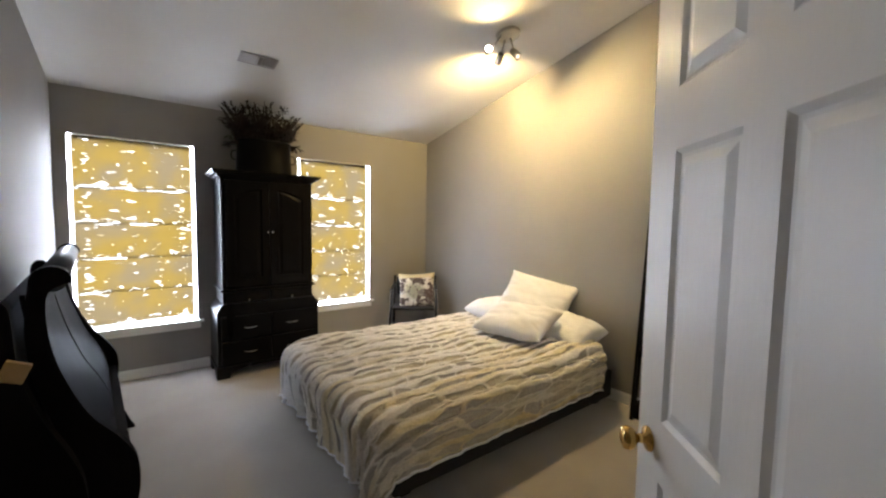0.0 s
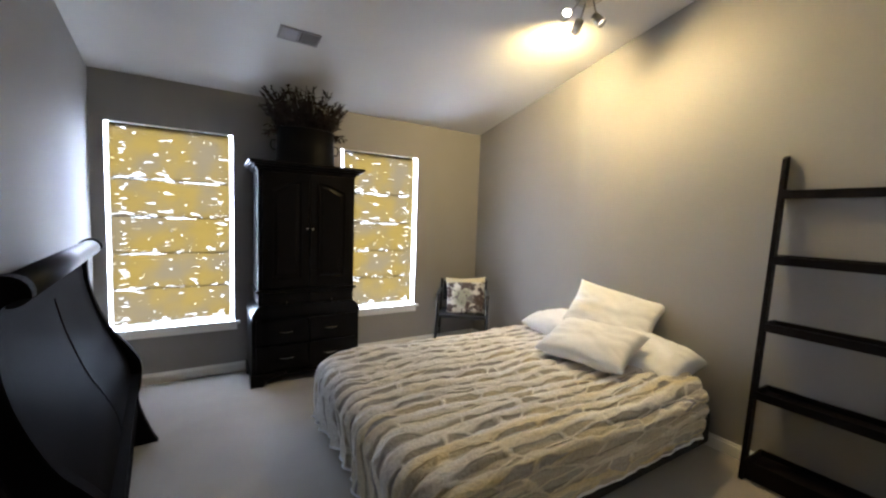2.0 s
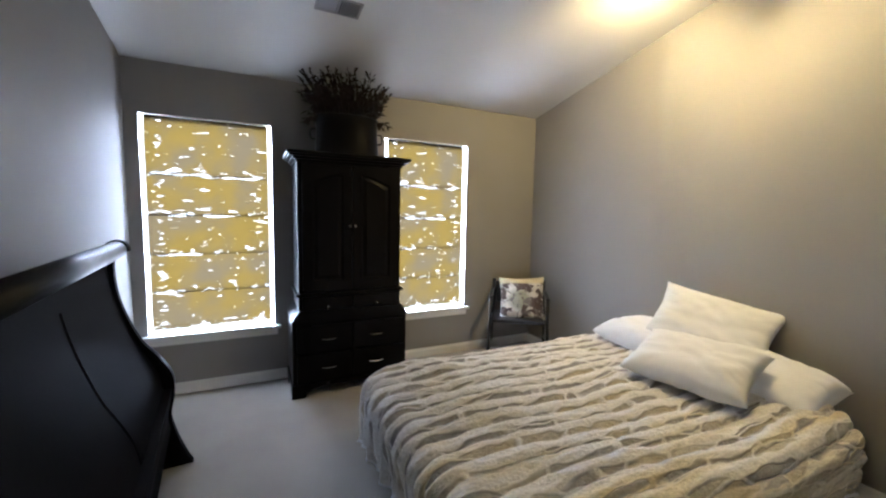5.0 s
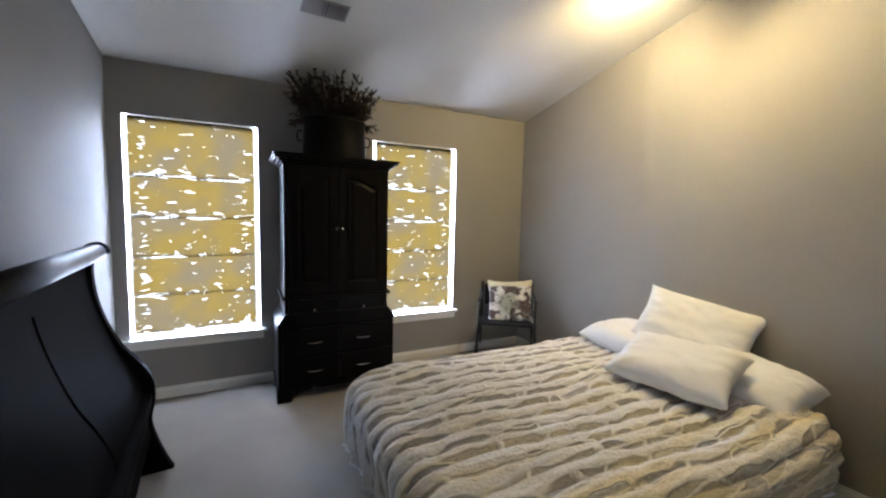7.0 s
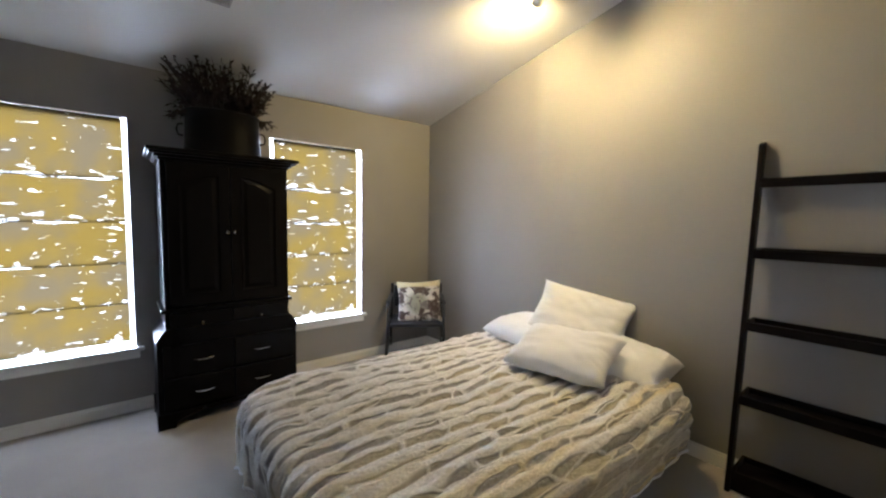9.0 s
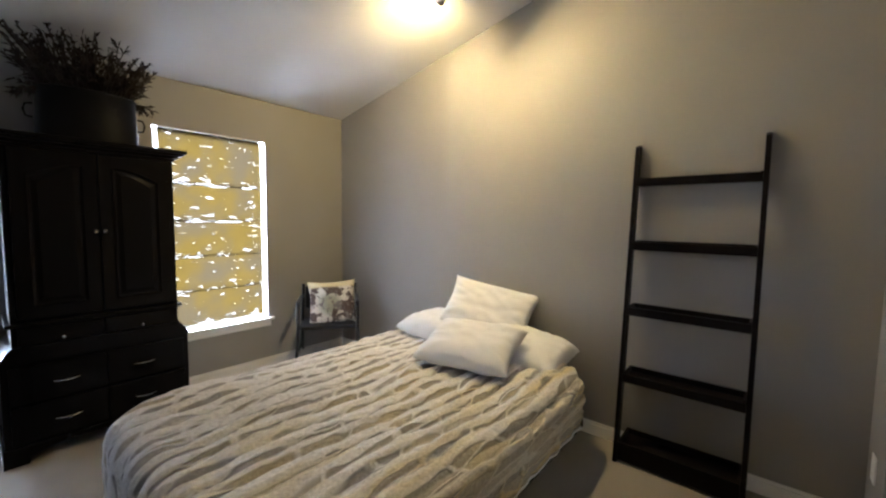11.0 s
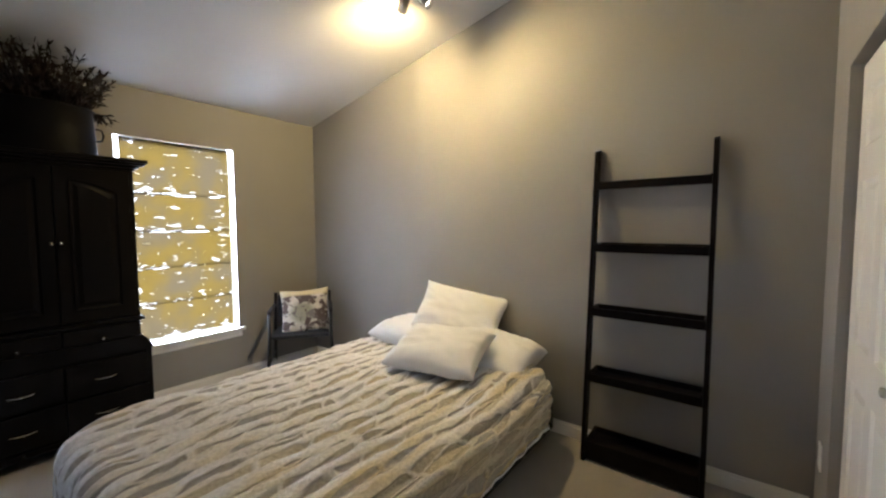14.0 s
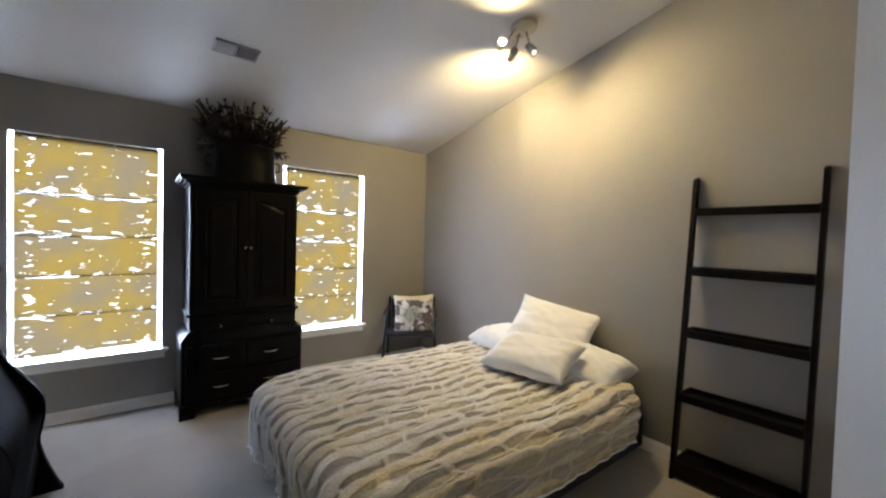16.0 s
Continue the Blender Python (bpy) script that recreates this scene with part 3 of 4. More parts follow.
# ---- armoire ----
def build_armoire():
    X0, X1, YF, YB = 0.668, 1.556, 3.825, 4.255
    cx = (X0 + X1) / 2
    a = thing("armoire", "black lacquered two part wooden armoire with nickel pulls", "armoire", pose(cx, (YF + YB) / 2, 0))
    w, d = (X1 - X0) / 2, (YB - YF) / 2
    u = w - 0.050                      # half width of the upper case
    bm = box((-w, -d + 0.012, 0.09), (w, d, 0.575), 0.004)
    part("lower_case", bm, EBONY, a)
    # plinth board and bracket feet
    for sx in (-1, 1):
        pts = [(sx * x, z) for x, z in ((w + 0.010, 0), (w + 0.010, 0.105), (w - 0.26, 0.105), (w - 0.24, 0.075), (w - 0.16, 0.062), (w - 0.10, 0.035), (w - 0.09, 0))]
        part("front_foot", extrude_outline(pts, -d, -d + 0.03), EBONY, a)
        side = [(-d + 0.03, 0), (-d + 0.03, 0.105), (d, 0.105), (d, 0), (d - 0.09, 0), (d - 0.12, 0.06), (-d + 0.15, 0.06), (-d + 0.11, 0)]
        sd = part("side_foot", extrude_outline(side, -0.010, 0.010), EBONY, a)
        sd.matrix_basis = pose(sx * w, 0, 0, 0, 0, 90)
    part("plinth", box((-w + 0.26, -d, 0.075), (w - 0.26, -d + 0.03, 0.105)), EBONY, a)
    # sloping shoulder
    sh = [(-w - 0.006, 0.575), (w + 0.006, 0.575), (w + 0.004, 0.59), (u + 0.02, 0.645), (u, 0.665), (-u, 0.665), (-u - 0.02, 0.645), (-w - 0.004, 0.59)]
    part("shoulder", extrude_outline(sh, -d, d), EBONY, a)
    part("upper_case", box((-u, -d + 0.030, 0.665), (u, d, 1.775), 0.004), EBONY, a)
    bm = bmesh.new()
    add_box(bm, (-u - 0.022, -d + 0.008, 0.770), (u + 0.022, d, 0.795), 0.008)
    part("waist_moulding", bm, EBONY, a)
    bm = bmesh.new()
    for k, (e, z0, z1) in enumerate(((0.012, 1.765, 1.782), (0.030, 1.782, 1.800), (0.055, 1.800, 1.815), (0.070, 1.815, 1.838))):
        add_box(bm, (-u - e, -d + 0.030 - e, z0), (u + e, d, z1), 0.004)
    part("cornice", bm, EBONY, a)
    # doors
    for s in (-1, 1):
        x0, x1 = (-u + 0.03, -0.003) if s < 0 else (0.003, u - 0.03)
        dr = part("door", box((x0, -d + 0.012, 0.815), (x1, -d + 0.030, 1.755), 0.003), EBONY, a)
        p = part("panel", arched_panel(x1 - x0 - 0.13, 0.80, s), EBONY, dr)
        p.matrix_basis = pose(x0 + 0.065, -d + 0.012, 0.885)
        k = part("knob", lathe([(0.007, 0), (0.006, 0.012), (0.013, 0.018), (0.012, 0.026), (0.004, 0.030)], 14, "y"), CHROME, dr, "polished nickel knob", True)
        k.matrix_basis = pose(s * 0.021, -d + 0.012, 1.300)
    # knob drawers under the waist, then two rows of drawers with pulls
    for s in (-1, 1):
        x0, x1 = (-u + 0.025, -0.004) if s < 0 else (0.004, u - 0.025)
        dr = part("drawer", box((x0, -d + 0.014, 0.668), (x1, -d + 0.032, 0.762), 0.004), EBONY, a)
        k = part("knob", lathe([(0.007, 0), (0.006, 0.012), (0.013, 0.018), (0.012, 0.026), (0.004, 0.030)], 14, "y"), CHROME, dr, "polished nickel knob", True)
        k.matrix_basis = pose((x0 + x1) / 2, -d + 0.014, 0.690)
        for z0, z1 in ((0.345, 0.550), (0.125, 0.330)):
            x0, x1 = (-w + 0.03, -0.004) if s < 0 else (0.004, w - 0.03)
            dr = part("drawer", box((x0, -d - 0.004, z0), (x1, -d + 0.014, z1), 0.004), EBONY, a)
            xm, zm = s * 0.185, (z0 + z1) / 2
            y = -d - 0.004
            h = part("pull", tube([(xm - 0.055, y, zm), (xm - 0.054, y - 0.018, zm - 0.001), (xm - 0.03, y - 0.023, zm - 0.005), (xm, y - 0.024, zm - 0.006), (xm + 0.03, y - 0.023, zm - 0.005), (xm + 0.054, y - 0.018, zm - 0.001), (xm + 0.055, y, zm)], 0.0042), CHROME, dr, "slim polished nickel pull with a bead", True)
            bead = bmesh.new()
            bmesh.ops.create_uvsphere(bead, u_segments=12, v_segments=8, radius=0.0085)
            bmesh.ops.translate(bead, vec=(xm, y - 0.024, zm - 0.006), verts=bead.verts)
            for f in bead.faces:
                f.smooth = True
            tmp = bpy.data.meshes.new("bead")
            bead.to_mesh(tmp)
            bead.free()
            whole = bmesh.new()
            whole.from_mesh(h.data)
            whole.from_mesh(tmp)
            whole.to_mesh(h.data)
            whole.free()
            bpy.data.meshes.remove(tmp)
    return a


build_armoire()


# ---- tub of dried plants on the armoire ----
def build_plant():
    rnd = random.Random(11)
    base = 1.838
    px, py = 1.115, 4.02
    p = thing("potted_plant", "dried dark bushy plant in a dark zinc tub on the armoire", "plant", pose(px, py, base))
    sc = Matrix.Diagonal((1.0, 0.62, 1.0, 1.0))
    bm = lathe([(0.252, 0), (0.258, 0.012), (0.248, 0.025), (0.240, 0.16), (0.236, 0.28), (0.244, 0.29), (0.246, 0.302), (0.238, 0.306), (0.228, 0.295), (0.225, 0.275)], 40)
    bmesh.ops.transform(bm, matrix=sc, verts=bm.verts)
    part("tub", bm, POT, p, smooth=True)
    bm = lathe([(0.223, 0.276), (0.2, 0.285), (0.1, 0.295)], 24)
    bmesh.ops.transform(bm, matrix=sc, verts=bm.verts)
    part("soil", bm, SOIL, p)
    for sx in (-1, 1):
        part("handle", tube([(sx * 0.246, 0, 0.20), (sx * 0.275, 0, 0.195), (sx * 0.285, 0, 0.16), (sx * 0.275, 0, 0.125), (sx * 0.246, 0, 0.12)], 0.006), POT, p, smooth=True)
    stems, leaves = bmesh.new(), bmesh.new()

    def leaf(at, d, ln, wd):
        side = d.cross(Vector((rnd.uniform(-1, 1), rnd.uniform(-1, 1), rnd.uniform(-1, 1)))).normalized() * wd
        bend = Vector((0, 0, -0.25 * ln))
        q = [at, at + d * ln * 0.45 + side, at + d * ln + bend, at + d * ln * 0.45 - side]
        leaves.faces.new([leaves.verts.new(v) for v in q])

    for i in range(150):
        a = rnd.uniform(0, 2 * math.pi)
        r = 0.21 * math.sqrt(rnd.random())
        at = Vector((r * math.cos(a), 0.62 * r * math.sin(a), 0.28))
        out = r / 0.21
        d = Vector((math.cos(a) * (0.10 + 0.50 * out) + rnd.uniform(-0.15, 0.15), 0.7 * math.sin(a) * out + rnd.uniform(-0.15, 0.15), 1.0 + rnd.uniform(-0.25, 0.3))).normalized()
        ln = rnd.uniform(0.14, 0.40) * (1.1 - 0.30 * out)
        pts = [at + d * ln * t + Vector((0, 0, -0.10 * out * t * t * ln)) for t in (0, 0.33, 0.66, 1.0)]
        pts[-1].z = min(pts[-1].z, 0.635)
        tb = tube(pts, 0.0028, 4)
        tmp = bpy.data.meshes.new("t")
        tb.to_mesh(tmp)
        tb.free()
        stems.from_mesh(tmp)
        bpy.data.meshes.remove(tmp)
        for k in range(rnd.randint(14, 24)):
            t = rnd.uniform(0.15, 1.0)
            b = pts[0].lerp(pts[3], t)
            ld = (d + Vector((rnd.uniform(-1, 1), rnd.uniform(-1, 1), rnd.uniform(-0.6, 0.9)))).normalized()
            leaf(b, ld, rnd.uniform(0.035, 0.085), rnd.uniform(0.004, 0.009))
    # stiff bare sprigs with buds that stand out of the bush
    for i in range(18):
        a = rnd.uniform(0, 2 * math.pi)
        at = Vector((0.15 * math.cos(a), 0.09 * math.sin(a), 0.30))
        d = Vector((0.75 * math.cos(a) + rnd.uniform(-0.2, 0.2), 0.4 * math.sin(a), 1.0)).normalized()
        ln = min(rnd.uniform(0.28, 0.40), 0.305 / d.z)
        tb = tube([at, at + d * ln * 0.5, at + d * ln], 0.0045, 5)
        tmp = bpy.data.meshes.new("t")
        tb.to_mesh(tmp)
        tb.free()
        stems.from_mesh(tmp)
        bpy.data.meshes.remove(tmp)
        for k in range(12):
            b = at + d * ln * rnd.uniform(0.55, 1.0)
            leaf(b, (d * 1.2 + Vector((rnd.uniform(-1, 1), rnd.uniform(-1, 1), 0.2))).normalized(), rnd.uniform(0.022, 0.045), rnd.uniform(0.007, 0.013))
    # a few sprays that hang over the rim
    for i in range(14):
        a = rnd.choice((0, math.pi)) + rnd.uniform(-0.7, 0.7)
        at = Vector((0.22 * math.cos(a), 0.136 * math.sin(a), 0.29))
        d = Vector((math.cos(a), 0.5 * math.sin(a), rnd.uniform(-0.5, 0.5))).normalized()
        for k in range(16):
            leaf(at + d * rnd.uniform(0, 0.11), (d + Vector((rnd.uniform(-1, 1), rnd.uniform(-1, 1), rnd.uniform(-1, 0.6)))).normalized(), rnd.uniform(0.02, 0.05), rnd.uniform(0.004, 0.009))
    tagged(part("stem", stems, STEM, p), kind="stuff")
    tagged(part("foliage", leaves, LEAF, p), kind="stuff")


build_plant()


# ---- bed ----
BX0, BX1, BY0, BY1, BZ = 1.10, 3.12, 1.56, 2.96, 0.492


def rounded_slab(hx, hy, z0, z1, r, soft, n=6):
    """A slab with round corners in plan and softened rims."""
    bm = bmesh.new()
    rings = []
    for inset, z in ((soft, z0), (0.3 * soft, z0 + 0.3 * soft), (0, z0 + soft), (0, z1 - soft), (0.3 * soft, z1 - 0.3 * soft), (soft, z1)):
        ring = []
        for cx, cy, a0 in ((hx, hy, 0), (-hx, hy, 90), (-hx, -hy, 180), (hx, -hy, 270)):
            for k in range(n + 1):
                a = math.radians(a0 + 90 * k / n)
                ring.append(bm.verts.new((cx - math.copysign(r, cx) + (r - inset) * math.cos(a), cy - math.copysign(r, cy) + (r - inset) * math.sin(a), z)))
        rings.append(ring)
    for a, b in zip(rings, rings[1:]):
        for i in range(len(a)):
            j = (i + 1) % len(a)
            bm.faces.new((a[i], a[j], b[j], b[i]))
    bm.faces.new(rings[0][::-1])
    bm.faces.new(rings[-1])
    return bm


def build_bed():
    b = thing("bed", "low bed without a headboard on a black base", "bed", pose((BX0 + BX1) / 2, (BY0 + BY1) / 2, 0))
    hx, hy = (BX1 - BX0) / 2, (BY1 - BY0) / 2
    part("base", box((-hx + 0.02, -hy + 0.02, 0.05), (hx, hy - 0.02, 0.26), 0.012), BEDBASE, b, "black cloth covered box base")
    for sx in (-1, 1):
        for sy in (-1, 1):
            part("leg", box((sx * (hx - 0.12) - 0.03, sy * (hy - 0.10) - 0.03, 0), (sx * (hx - 0.12) + 0.03, sy * (hy - 0.10) + 0.03, 0.052)), BLACK, b)
    part("mattress", rounded_slab(hx - 0.02, hy - 0.02, 0.26, BZ - 0.05, 0.22, 0.05), LINEN, b, "white mattress", True)


def pleat_phase(a, c):
    return c / PLEAT + 0.55 * noise.noise(Vector((a * 1.1, c * 1.6, 5.0))) + 0.16 * noise.noise(Vector((a * 4.0, c * 5.0, 9.0)))


def build_duvet():
    """Cloth laid over the mattress: long puffed ribbons on top, rounded over the edge, then hanging in folds."""
    x0, x1, y0, y1 = BX0 - 0.045, 2.97, BY0 + 0.05, BY1 - 0.03
    R = 0.125
    fo, si, sf = 0.43, 0.44, 0.38
    nu, nv = 230, 380
    mx, my, hx, hy = (x0 + x1) / 2, (y0 + y1) / 2, (x1 - x0) / 2, (y1 - y0) / 2
    bm = bmesh.new()
    uvl = bm.loops.layers.uv.new("cloth")
    pll = bm.loops.layers.uv.new("pleat")
    cu = [x0 - fo + (x1 - x0 + fo) * i / nu for i in range(nu + 1)]
    cv = [y0 - sf + (y1 - y0 + si + sf) * j / nv for j in range(nv + 1)]
    grid, marks = [], []
    for i, a in enumerate(cu):
        row, mrow = [], []
        for j, c in enumerate(cv):
            qx, qy = a - mx, c - my
            sx, sy = math.copysign(1, qx), math.copysign(1, qy)
            rc = 0.20 if qx > 0 else 0.10
            ex, ey = abs(qx) - hx + rc, abs(qy) - hy + rc
            if ex > 0 and ey > 0:
                ln = math.hypot(ex, ey)
                over, dx, dy = ln - rc, sx * ex / ln, sy * ey / ln
            elif ex > ey:
                over, dx, dy = ex - rc, sx, 0.0
            else:
                over, dx, dy = ey - rc, 0.0, sy
            ph = pleat_phase(a, c)
            puff = 0.030 * noise.noise(Vector((a * 2.1, c * 2.3, 3.0))) + 0.014 * noise.noise(Vector((a * 5.0, c * 9.0, 7.0))) + 0.008 * noise.noise(Vector((a * 14.0, c * 38.0, 4.0)))
            puff += 0.024 * abs(math.cos(math.pi * ph)) ** 0.6 - 0.016
            foot = max(0.0, -dx)
            if over < 1e-6:
                p = Vector((a, c, BZ + 0.022 + puff))
                side = 0.0
            else:
                th = min(over / R, math.radians(80))
                h = R * math.sin(th)
                dr = R * (1 - math.cos(th))
                rest = max(0.0, over - R * math.radians(80))
                fall = min(1.0, rest / 0.25)
                per = c if foot > 0.7 else a
                ripple = 0.022 * math.sin(per * 26 + 2.5 * math.sin(per * 5)) + 0.014 * math.sin(per * 61 + 1.3)
                ripple += 0.02 * noise.noise(Vector((a * 6, c * 6, 2.0)))
                h += rest * 0.208 * (-0.35 * foot + (1 - foot) * (-0.15 if sy < 0 else 0.3)) + ripple * fall * (0.25 + 0.40 * foot)
                dr += rest * 0.985
                z = BZ + 0.022 - dr + puff * (1 - 0.5 * fall)
                out = puff * 0.8 * min(1.0, over / R)
                p = Vector((a - dx * over + dx * (h + out), c - dy * over + dy * (h + out), max(z, 0.045 + 0.02 * abs(ripple) / 0.03)))
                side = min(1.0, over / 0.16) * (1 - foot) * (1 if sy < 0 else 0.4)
            row.append(bm.verts.new(p))
            mrow.append((ph, side))
        grid.append(row)
        marks.append(mrow)
    for i in range(nu):
        for j in range(nv):
            ij = ((i, j), (i + 1, j), (i + 1, j + 1), (i, j + 1))
            f = bm.faces.new([grid[a][b] for a, b in ij])
            f.smooth = True
            for l, (ii, jj) in zip(f.loops, ij):
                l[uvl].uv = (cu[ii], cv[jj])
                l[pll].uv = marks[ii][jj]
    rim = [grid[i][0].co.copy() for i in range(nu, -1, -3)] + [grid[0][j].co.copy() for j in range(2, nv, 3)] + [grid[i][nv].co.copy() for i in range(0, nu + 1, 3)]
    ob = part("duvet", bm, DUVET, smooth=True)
    part("hem_seam", tube(rim, 0.007, 6), LINEN, ob, "rolled white hem seam", True)
    so = ob.modifiers.new("thick", "SOLIDIFY")
    so.thickness, so.offset = 0.012, -1
    tagged(ob, "ruched white duvet with grey branching cells over the bed", "duvet")


def pillow_bm(w, h, t, seed, n=44, flange=0.0):
    """Stuffed case: thin seams and pulled corners, a full middle, creases that run in from the seams, and an open hem at one end."""
    bm = bmesh.new()
    top, bot = {}, {}
    for i in range(n + 1):
        for j in range(n + 1):
            u, v = 2 * i / n - 1, 2 * j / n - 1
            vs = max(-1.0, (v + flange) / (1 - flange)) if v < 0 else v
            e = max(0.0, (1 - abs(u) ** 3.0) * (1 - abs(vs) ** 3.4))
            x = u * w / 2 * (1 - 0.10 * (1 - v * v) * abs(u) ** 3)
            y = v * h / 2 * (1 - 0.10 * (1 - u * u) * abs(v) ** 3)
            z = t / 2 * e ** 0.46
            near = (1 - e) * e ** 0.3
            a = math.atan2(v, u)
            cr = 0.018 * noise.noise(Vector((u * 1.7 + seed, v * 1.7, 1))) + 0.007 * noise.noise(Vector((u * 4.1 + seed, v * 4.7, 5)))
            cr += 0.020 * near * noise.noise(Vector((a * 6.0, seed * 3.0, 0.6 * math.hypot(u, v))))
            wave = 0.010 * noise.noise(Vector((u * 3 + seed, v * 3, 2))) if e < 0.02 else 0.0
            top[i, j] = bm.verts.new((x, y, z + cr * e ** 0.3 + wave + 0.002))
            if 0 < i < n and 0 < j < n:
                bot[i, j] = bm.verts.new((x, y, -z * 0.85 + cr * e ** 0.4 + wave - 0.002))
            else:
                bot[i, j] = top[i, j]
    for i in range(n):
        for j in range(n):
            bm.faces.new((top[i, j], top[i + 1, j], top[i + 1, j + 1], top[i, j + 1]))
            q = [bot[i, j], bot[i, j + 1], bot[i + 1, j + 1], bot[i + 1, j]]
            try:
                bm.faces.new(q)
            except ValueError:
                pass
    return bm


def build_pillow(m, w, h, t, seed, label):
    ob = part("pillow", pillow_bm(w, h, t, seed, flange=0.10), LINEN, smooth=True)
    ob.matrix_basis = m
    tagged(ob, label, "pillow", "white bed pillows")


build_bed()
build_duvet()
build_pillow(pose(2.90, 1.885, 0.545, 9, -10, 2), 0.46, 0.53, 0.22, 1, "plump white pillow lying flat against the wall")
build_pillow(pose(2.90, 2.61, 0.585, 0, -6, -4), 0.46, 0.58, 0.18, 2, "plump white pillow lying flat, half hidden behind others")
build_pillow(pose(2.53, 2.07, 0.640, 0, -19, 12), 0.43, 0.60, 0.17, 3, "white pillow leaning low in front of the stack")
build_pillow(pose(3.005, 2.265, 0.740, 15, -52, 2), 0.43, 0.68, 0.16, 4, "white pillow propped upright on the stack")


# ---- ladder shelf ----
def build_ladder():
    Y0, Y1, XF, XT, H = 0.733, 1.350, 2.962, 3.145, 1.85
    s = thing("ladder_shelf", "dark espresso wooden leaning ladder shelf with five trays", "shelf", pose(XF, (Y0 + Y1) / 2, 0))
    hw = (Y1 - Y0) / 2
    for sy in (-1, 1):
        y = sy * (hw - 0.012)
        bm = bmesh.new()
        add_box(bm, (-0.005, y - 0.012, 0.0), (0.045, y + 0.012, H), 0.003)
        # sheared rail with a level foot
        for v in bm.verts:
            v.co.x += (XT - XF) * v.co.z / H
            if v.co.z > H - 0.01 and v.co.x < XT - XF + 0.01:
                v.co.z -= 0.02
        part("rail", bm, LADDER, s)
    for z in (0.085, 0.478, 0.865, 1.243, 1.612):
        xf = (XT - XF) * z / H
        depth = max(0.10, XE - XF - 0.016 - xf)
        y0, y1 = -hw + 0.024, hw - 0.024
        xb = xf + depth
        tr = part("tray", box((xf, y0, z), (xb, y1, z + 0.014), 0.002), LADDER, s)
        part("lip", box((xf - 0.004, y0, z - (0.070 if z < 0.1 else 0.010)), (xf + 0.010, y1, z + 0.038), 0.002), LADDER, tr)
        part("back_lip", box((xb - 0.012, y0, z + 0.014), (xb, y1, z + 0.045), 0.002), LADDER, tr)
        for ya in (y0, y1 - 0.012):
            part("side_lip", box((xf + 0.010, ya, z + 0.014), (xb - 0.012, ya + 0.012, z + 0.045), 0.002), LADDER, tr)


build_ladder()


# ---- chair in the corner with its cushion ----
def build_chair():
    m = pose(2.775, 3.93, 0, 0, 0, -36)
    c = thing("chair", "small black metal armchair standing in the corner", "chair", m)
    w, d, sh = 0.262, 0.20, 0.40
    part("seat", box((-w + 0.02, -d, sh - 0.02), (w - 0.02, d, sh + 0.012), 0.010), CHAIRM, c)
    part("backrest", box((-w + 0.03, d - 0.01, sh + 0.10), (w - 0.03, d + 0.012, 0.72), 0.010), CHAIRM, c)
    for sx in (-1, 1):
        part("leg", tube([(sx * (w + 0.02), -d - 0.02, 0), (sx * w, -d, sh), (sx * w, -d + 0.01, 0.62)], 0.015), CHAIRM, c, smooth=True)
        part("leg", tube([(sx * (w + 0.01), d + 0.05, 0), (sx * w, d, sh), (sx * (w - 0.01), d + 0.02, 0.74)], 0.015), CHAIRM, c, smooth=True)
        part("armrest", box((sx * w - 0.018, -d - 0.01, 0.615), (sx * w + 0.018, d, 0.637), 0.008), CHAIRM, c)
        part("side_rail", tube([(sx * w, -d, sh - 0.03), (sx * w, d, sh - 0.03)], 0.009), CHAIRM, c, smooth=True)
        part("stretcher", tube([(sx * (w + 0.012), -d - 0.012, 0.16), (sx * (w + 0.006), d + 0.03, 0.16)], 0.007), CHAIRM, c, smooth=True)
    ob = part("cushion", pillow_bm(0.45, 0.43, 0.14, 9), PRINT, smooth=True)
    ob.matrix_basis = m @ pose(0.03, 0.02, 0.585, 72, -3, 0)
    tagged(ob, "cream square cushion with a dark leaf print on the chair", "cushion")


build_chair()


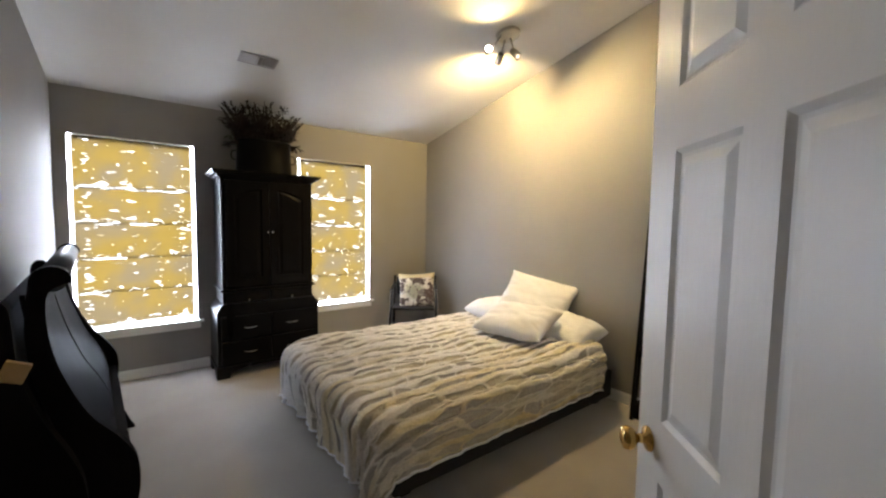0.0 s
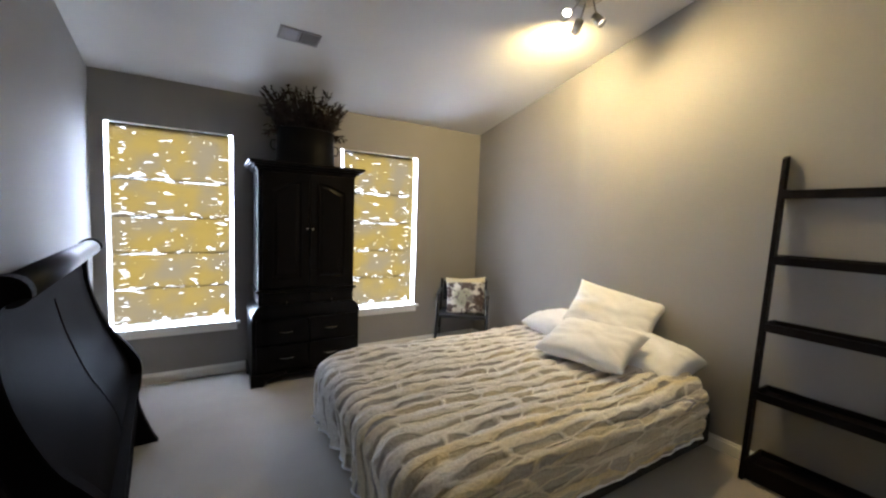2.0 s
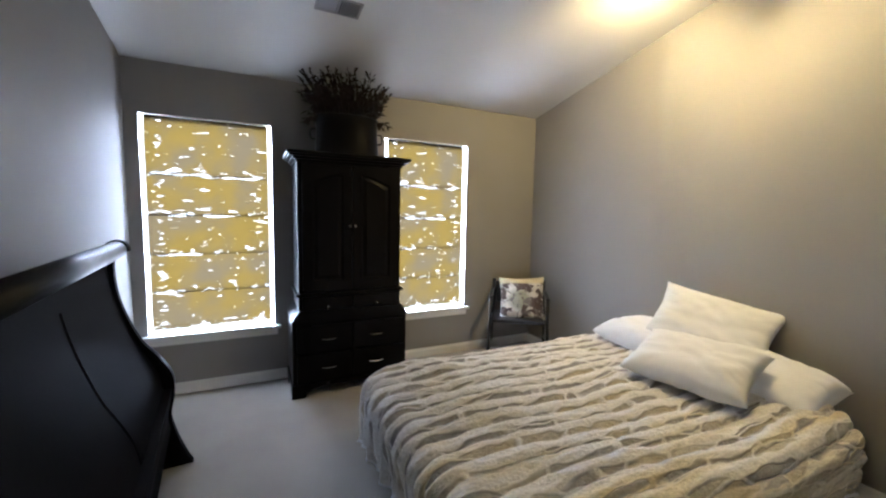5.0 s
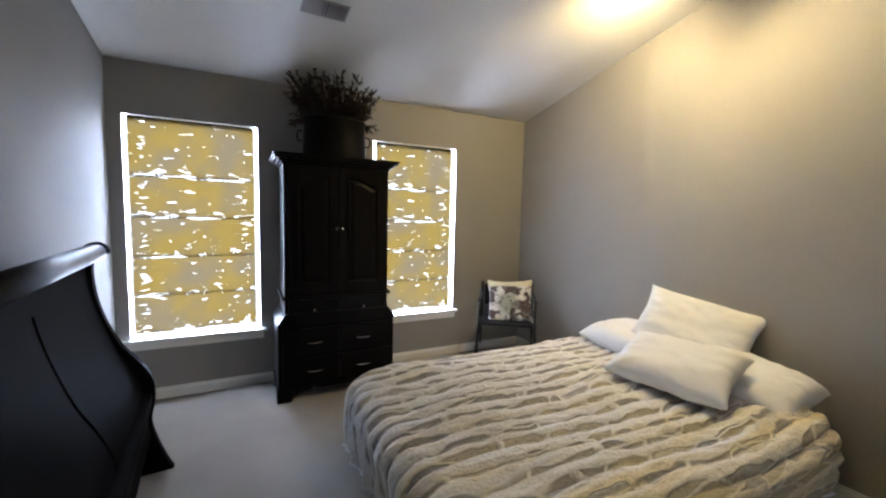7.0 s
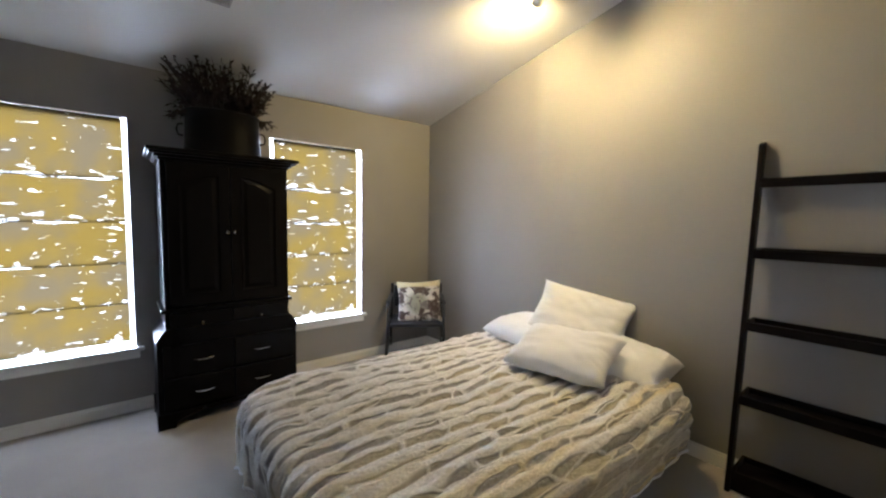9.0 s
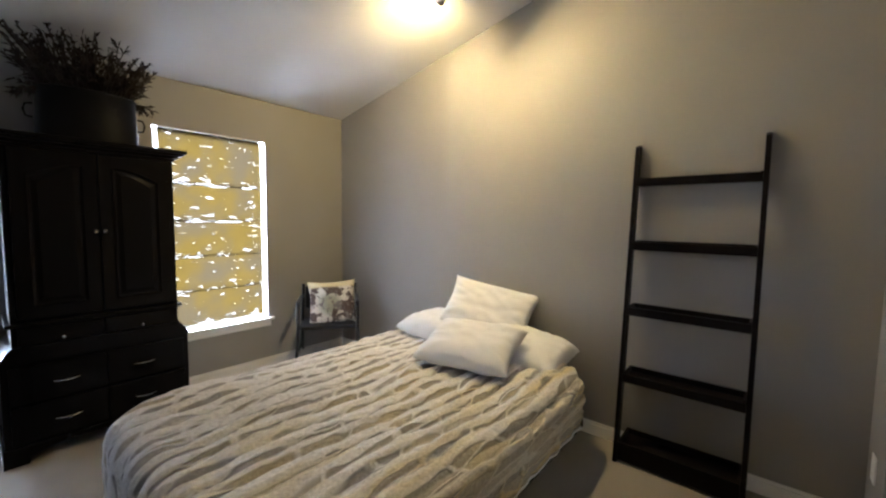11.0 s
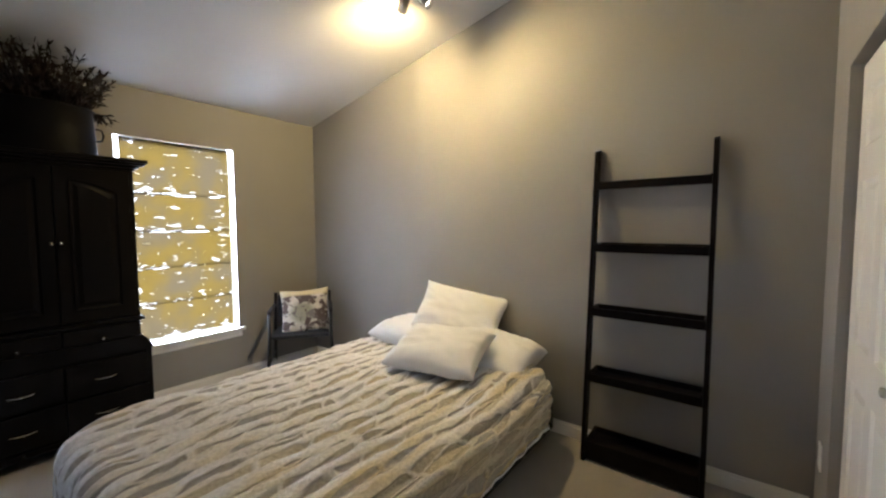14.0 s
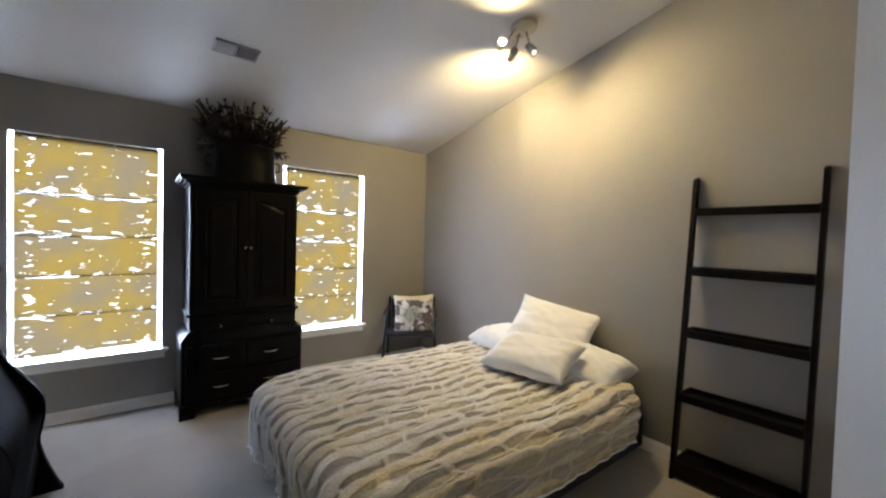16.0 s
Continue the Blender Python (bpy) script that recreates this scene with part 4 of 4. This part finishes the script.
# ---- sleigh headboard along the west wall ----
def build_headboard():
    L = 1.44
    m = pose(-0.035, 2.55, 0, 0, 0, 4.5)
    h = thing("headboard", "dark stained sleigh bed headboard standing along the wall", "headboard", m)
    front = spline([(0.190, 0.0), (0.165, 0.05), (0.120, 0.18), (0.098, 0.29), (0.116, 0.40), (0.112, 0.52), (0.060, 0.62), (-0.012, 0.72), (-0.070, 0.86), (-0.100, 0.98), (-0.110, 1.10), (-0.100, 1.165), (-0.062, 1.190)], 5)
    roll = [(-0.095 + 0.052 * math.cos(a), 1.200 + 0.050 * math.sin(a)) for a in (math.radians(k) for k in range(-10, 190, 20))]
    back = spline([(-0.150, 1.17), (-0.160, 1.05), (-0.150, 0.90), (-0.115, 0.75), (-0.070, 0.62), (-0.050, 0.50), (-0.060, 0.30), (-0.080, 0.12), (-0.090, 0.0)], 4)
    outline = front + roll + back
    for y0, y1 in ((-L / 2 - 0.05, -L / 2), (L / 2, L / 2 + 0.05)):
        part("post", extrude_outline(outline, y0, y1), SLEIGH, h)
    # scrolled top rail
    rl = [(-0.095 + 0.044 * math.cos(a), 1.200 + 0.042 * math.sin(a)) for a in (2 * math.pi * k / 20 for k in range(20))]
    part("scroll_rail", extrude_outline(rl, -L / 2, L / 2), RAILM, h, "polished dark scrolled rail", True)
    # curved panels between thin uprights
    f2 = [(0.5 * x + 0.5 * (0.060 - 0.268 * (z - 0.45)) - 0.022, z) for x, z in front if 0.44 < z < 1.16]
    b2 = [(x - 0.018, z) for x, z in f2[::-1]]
    n = 2
    g = 0.011
    for i in range(n):
        y0 = -L / 2 + i * L / n + (g if i else 0)
        y1 = -L / 2 + (i + 1) * L / n - (g if i < n - 1 else 0)
        part("panel", extrude_outline(f2 + b2, y0, y1), SLEIGH, h, smooth=False)
    f4 = [(x + 0.004, z) for x, z in f2 if z > 1.05]
    part("top_rail", extrude_outline(f4 + [(x - 0.012, z) for x, z in f4[::-1]], -L / 2, L / 2), SLEIGH, h)
    part("backing", extrude_outline([(x - 0.019, z) for x, z in f2] + [(x - 0.032, z) for x, z in f2[::-1]], -L / 2, L / 2), SLEIGH, h)
    f3 = [(x - 0.012, z) for x, z in front if 0.22 < z < 0.47]
    part("bottom_rail", extrude_outline(f3 + [(x - 0.045, z) for x, z in f3[::-1]], -L / 2, L / 2), SLEIGH, h)


build_headboard()


# ---- second bed board stored between the headboard and the wall ----
def build_footboard():
    f = thing("footboard", "dark stained bed footboard stored upright behind the headboard", "footboard", pose(-0.035, 2.55, 0, 0, 0, 4.5))
    out = spline([(-0.105, 0.0), (-0.097, 0.12), (-0.077, 0.30), (-0.067, 0.50), (-0.087, 0.62), (-0.132, 0.75), (-0.168, 0.90), (-0.176, 1.06), (-0.185, 1.14), (-0.215, 1.16), (-0.245, 1.14), (-0.255, 1.05), (-0.260, 0.60), (-0.265, 0.0)], 3)
    n = next(i for i, p in enumerate(out) if p[1] > 1.0)
    wide = [(x + 0.075 * (1 - z), z) if i < n else (x, z) for i, (x, z) in enumerate(out)]
    part("post", extrude_outline(wide, -0.86, -0.80), SLEIGH, f)
    part("post", extrude_outline(out, 0.62, 0.68), SLEIGH, f)
    part("board", box((-0.245, -0.80, 0.16), (-0.195, 0.62, 1.10), 0.006), SLEIGH, f)
    part("cleat", box((-0.205, -0.880, -0.032), (-0.145, -0.8605, 0.030), 0.004, pose(0, 0, 0.945) @ pose(-0.17, 0, 0, 0, 24, 0) @ pose(0.17, 0, 0)), TANM, f, "raw pine cleat on the end")


build_footboard()


# ---- wall outlet low on the closet wall ----
o = thing("wall_outlet", "white plastic double wall outlet low on the wall", "outlet", pose(3.04, YC, 0.36))
part("plate", box((-0.035, 0.0, -0.057), (0.035, 0.006, 0.057), 0.002), SASH, o)
for z in (-0.024, 0.024):
    part("socket", box((-0.016, 0.006, z - 0.014), (0.016, 0.0085, z + 0.014), 0.001), SASH, o)


# ---- ceiling vent ----
def build_vent():
    y = 3.338
    m = pose(0.922, y, ceil_z(y) - 0.001) @ pose(0, 0, 0, -math.degrees(math.atan(RISE)), 0, 2)
    v = thing("ceiling_vent", "white enamel two way ceiling air register", "vent", m)
    bm = bmesh.new()
    a, b, t = 0.135, 0.068, 0.010
    for lo, hi in (((-a, -b, -t), (a, -b + 0.012, 0)), ((-a, b - 0.012, -t), (a, b, 0)), ((-a, -b + 0.012, -t), (-a + 0.012, b - 0.012, 0)), ((a - 0.012, -b + 0.012, -t), (a, b - 0.012, 0)), ((-0.006, -b + 0.012, -t), (0.006, b - 0.012, 0))):
        add_box(bm, lo, hi, 0.002)
    part("frame", bm, VENTM, v)
    part("backing", box((-a + 0.012, -b + 0.012, -0.002), (a - 0.012, b - 0.012, 0)), VENTD, v)
    for k in range(20):
        x = -a + 0.020 + k * (2 * a - 0.04) / 19
        if abs(x) < 0.010:
            continue
        s = part("slat", box((-0.0008, -b + 0.012, -0.006), (0.0008, b - 0.012, 0.006)), VENTM, v)
        s.matrix_basis = pose(x, 0, -0.007, 0, -50 if x < 0 else 50, 0)


build_vent()


# ---- spot lamp on the ceiling ----
def build_lamp():
    lx, ly = 2.48, 2.20
    lz = ceil_z(ly)
    tilt = -math.degrees(math.atan(RISE))
    l = thing("spot_lamp", "brushed steel ceiling lamp with three lit swivel spots", "ceiling lamp", pose(lx, ly, lz))
    p = part("ceiling_plate", lathe([(0.085, -0.022), (0.092, -0.018), (0.095, 0.0)], 32), STEEL, l, smooth=True)
    p.matrix_basis = pose(0, 0, 0, tilt)
    heads = (((-0.16, 0.05, -0.150), (-0.50, -0.74, -0.02), 12.0, 160), ((0.086, 0.0, -0.125), (0.24, -0.62, -0.75), 36.0, 166), ((0.01, 0.10, -0.150), (0.38, 0.75, -0.50), 44.0, 176))
    for (hx, hy, hz), aim, watts, cone in heads:
        d = Vector(aim).normalized()
        q = d.to_track_quat("Z", "Y").to_matrix().to_4x4()
        part("arm", tube([(hx * 0.35, hy * 0.35, -0.018), (hx * 0.7, hy * 0.7, hz * 0.7), (hx, hy, hz)], 0.006), STEEL, l, smooth=True)
        bm = bmesh.new()
        n = 20
        rings = [(0.012, -0.045), (0.026, -0.040), (0.029, -0.01), (0.031, 0.045), (0.028, 0.045), (0.025, -0.005)]
        vv = [[bm.verts.new((r * math.cos(2 * math.pi * i / n), r * math.sin(2 * math.pi * i / n), z)) for i in range(n)] for r, z in rings]
        for a, b in zip(vv, vv[1:]):
            for i in range(n):
                bm.faces.new((a[i], a[(i + 1) % n], b[(i + 1) % n], b[i]))
        bm.faces.new(vv[0][::-1])
        hd = part("spot_head", bm, STEEL, l, smooth=True)
        hd.matrix_basis = pose(hx, hy, hz) @ q
        bb = part("bulb", lathe([(0.006, 0.0), (0.020, 0.008), (0.022, 0.016), (0.012, 0.022)], 16), BULBM, hd, "glowing halogen bulb", True)
        la = bpy.data.lights.new("spot_bulb", "SPOT")
        la.energy, la.color, la.shadow_soft_size = watts * BULB, WARM, 0.022
        la.spot_size, la.spot_blend = radians(cone), 1.0
        lo = new("spot_light", la)
        lo.matrix_basis = look(Vector((lx + hx, ly + hy, lz + hz)) + d * 0.050, Vector((lx + hx, ly + hy, lz + hz)) + d)


build_lamp()
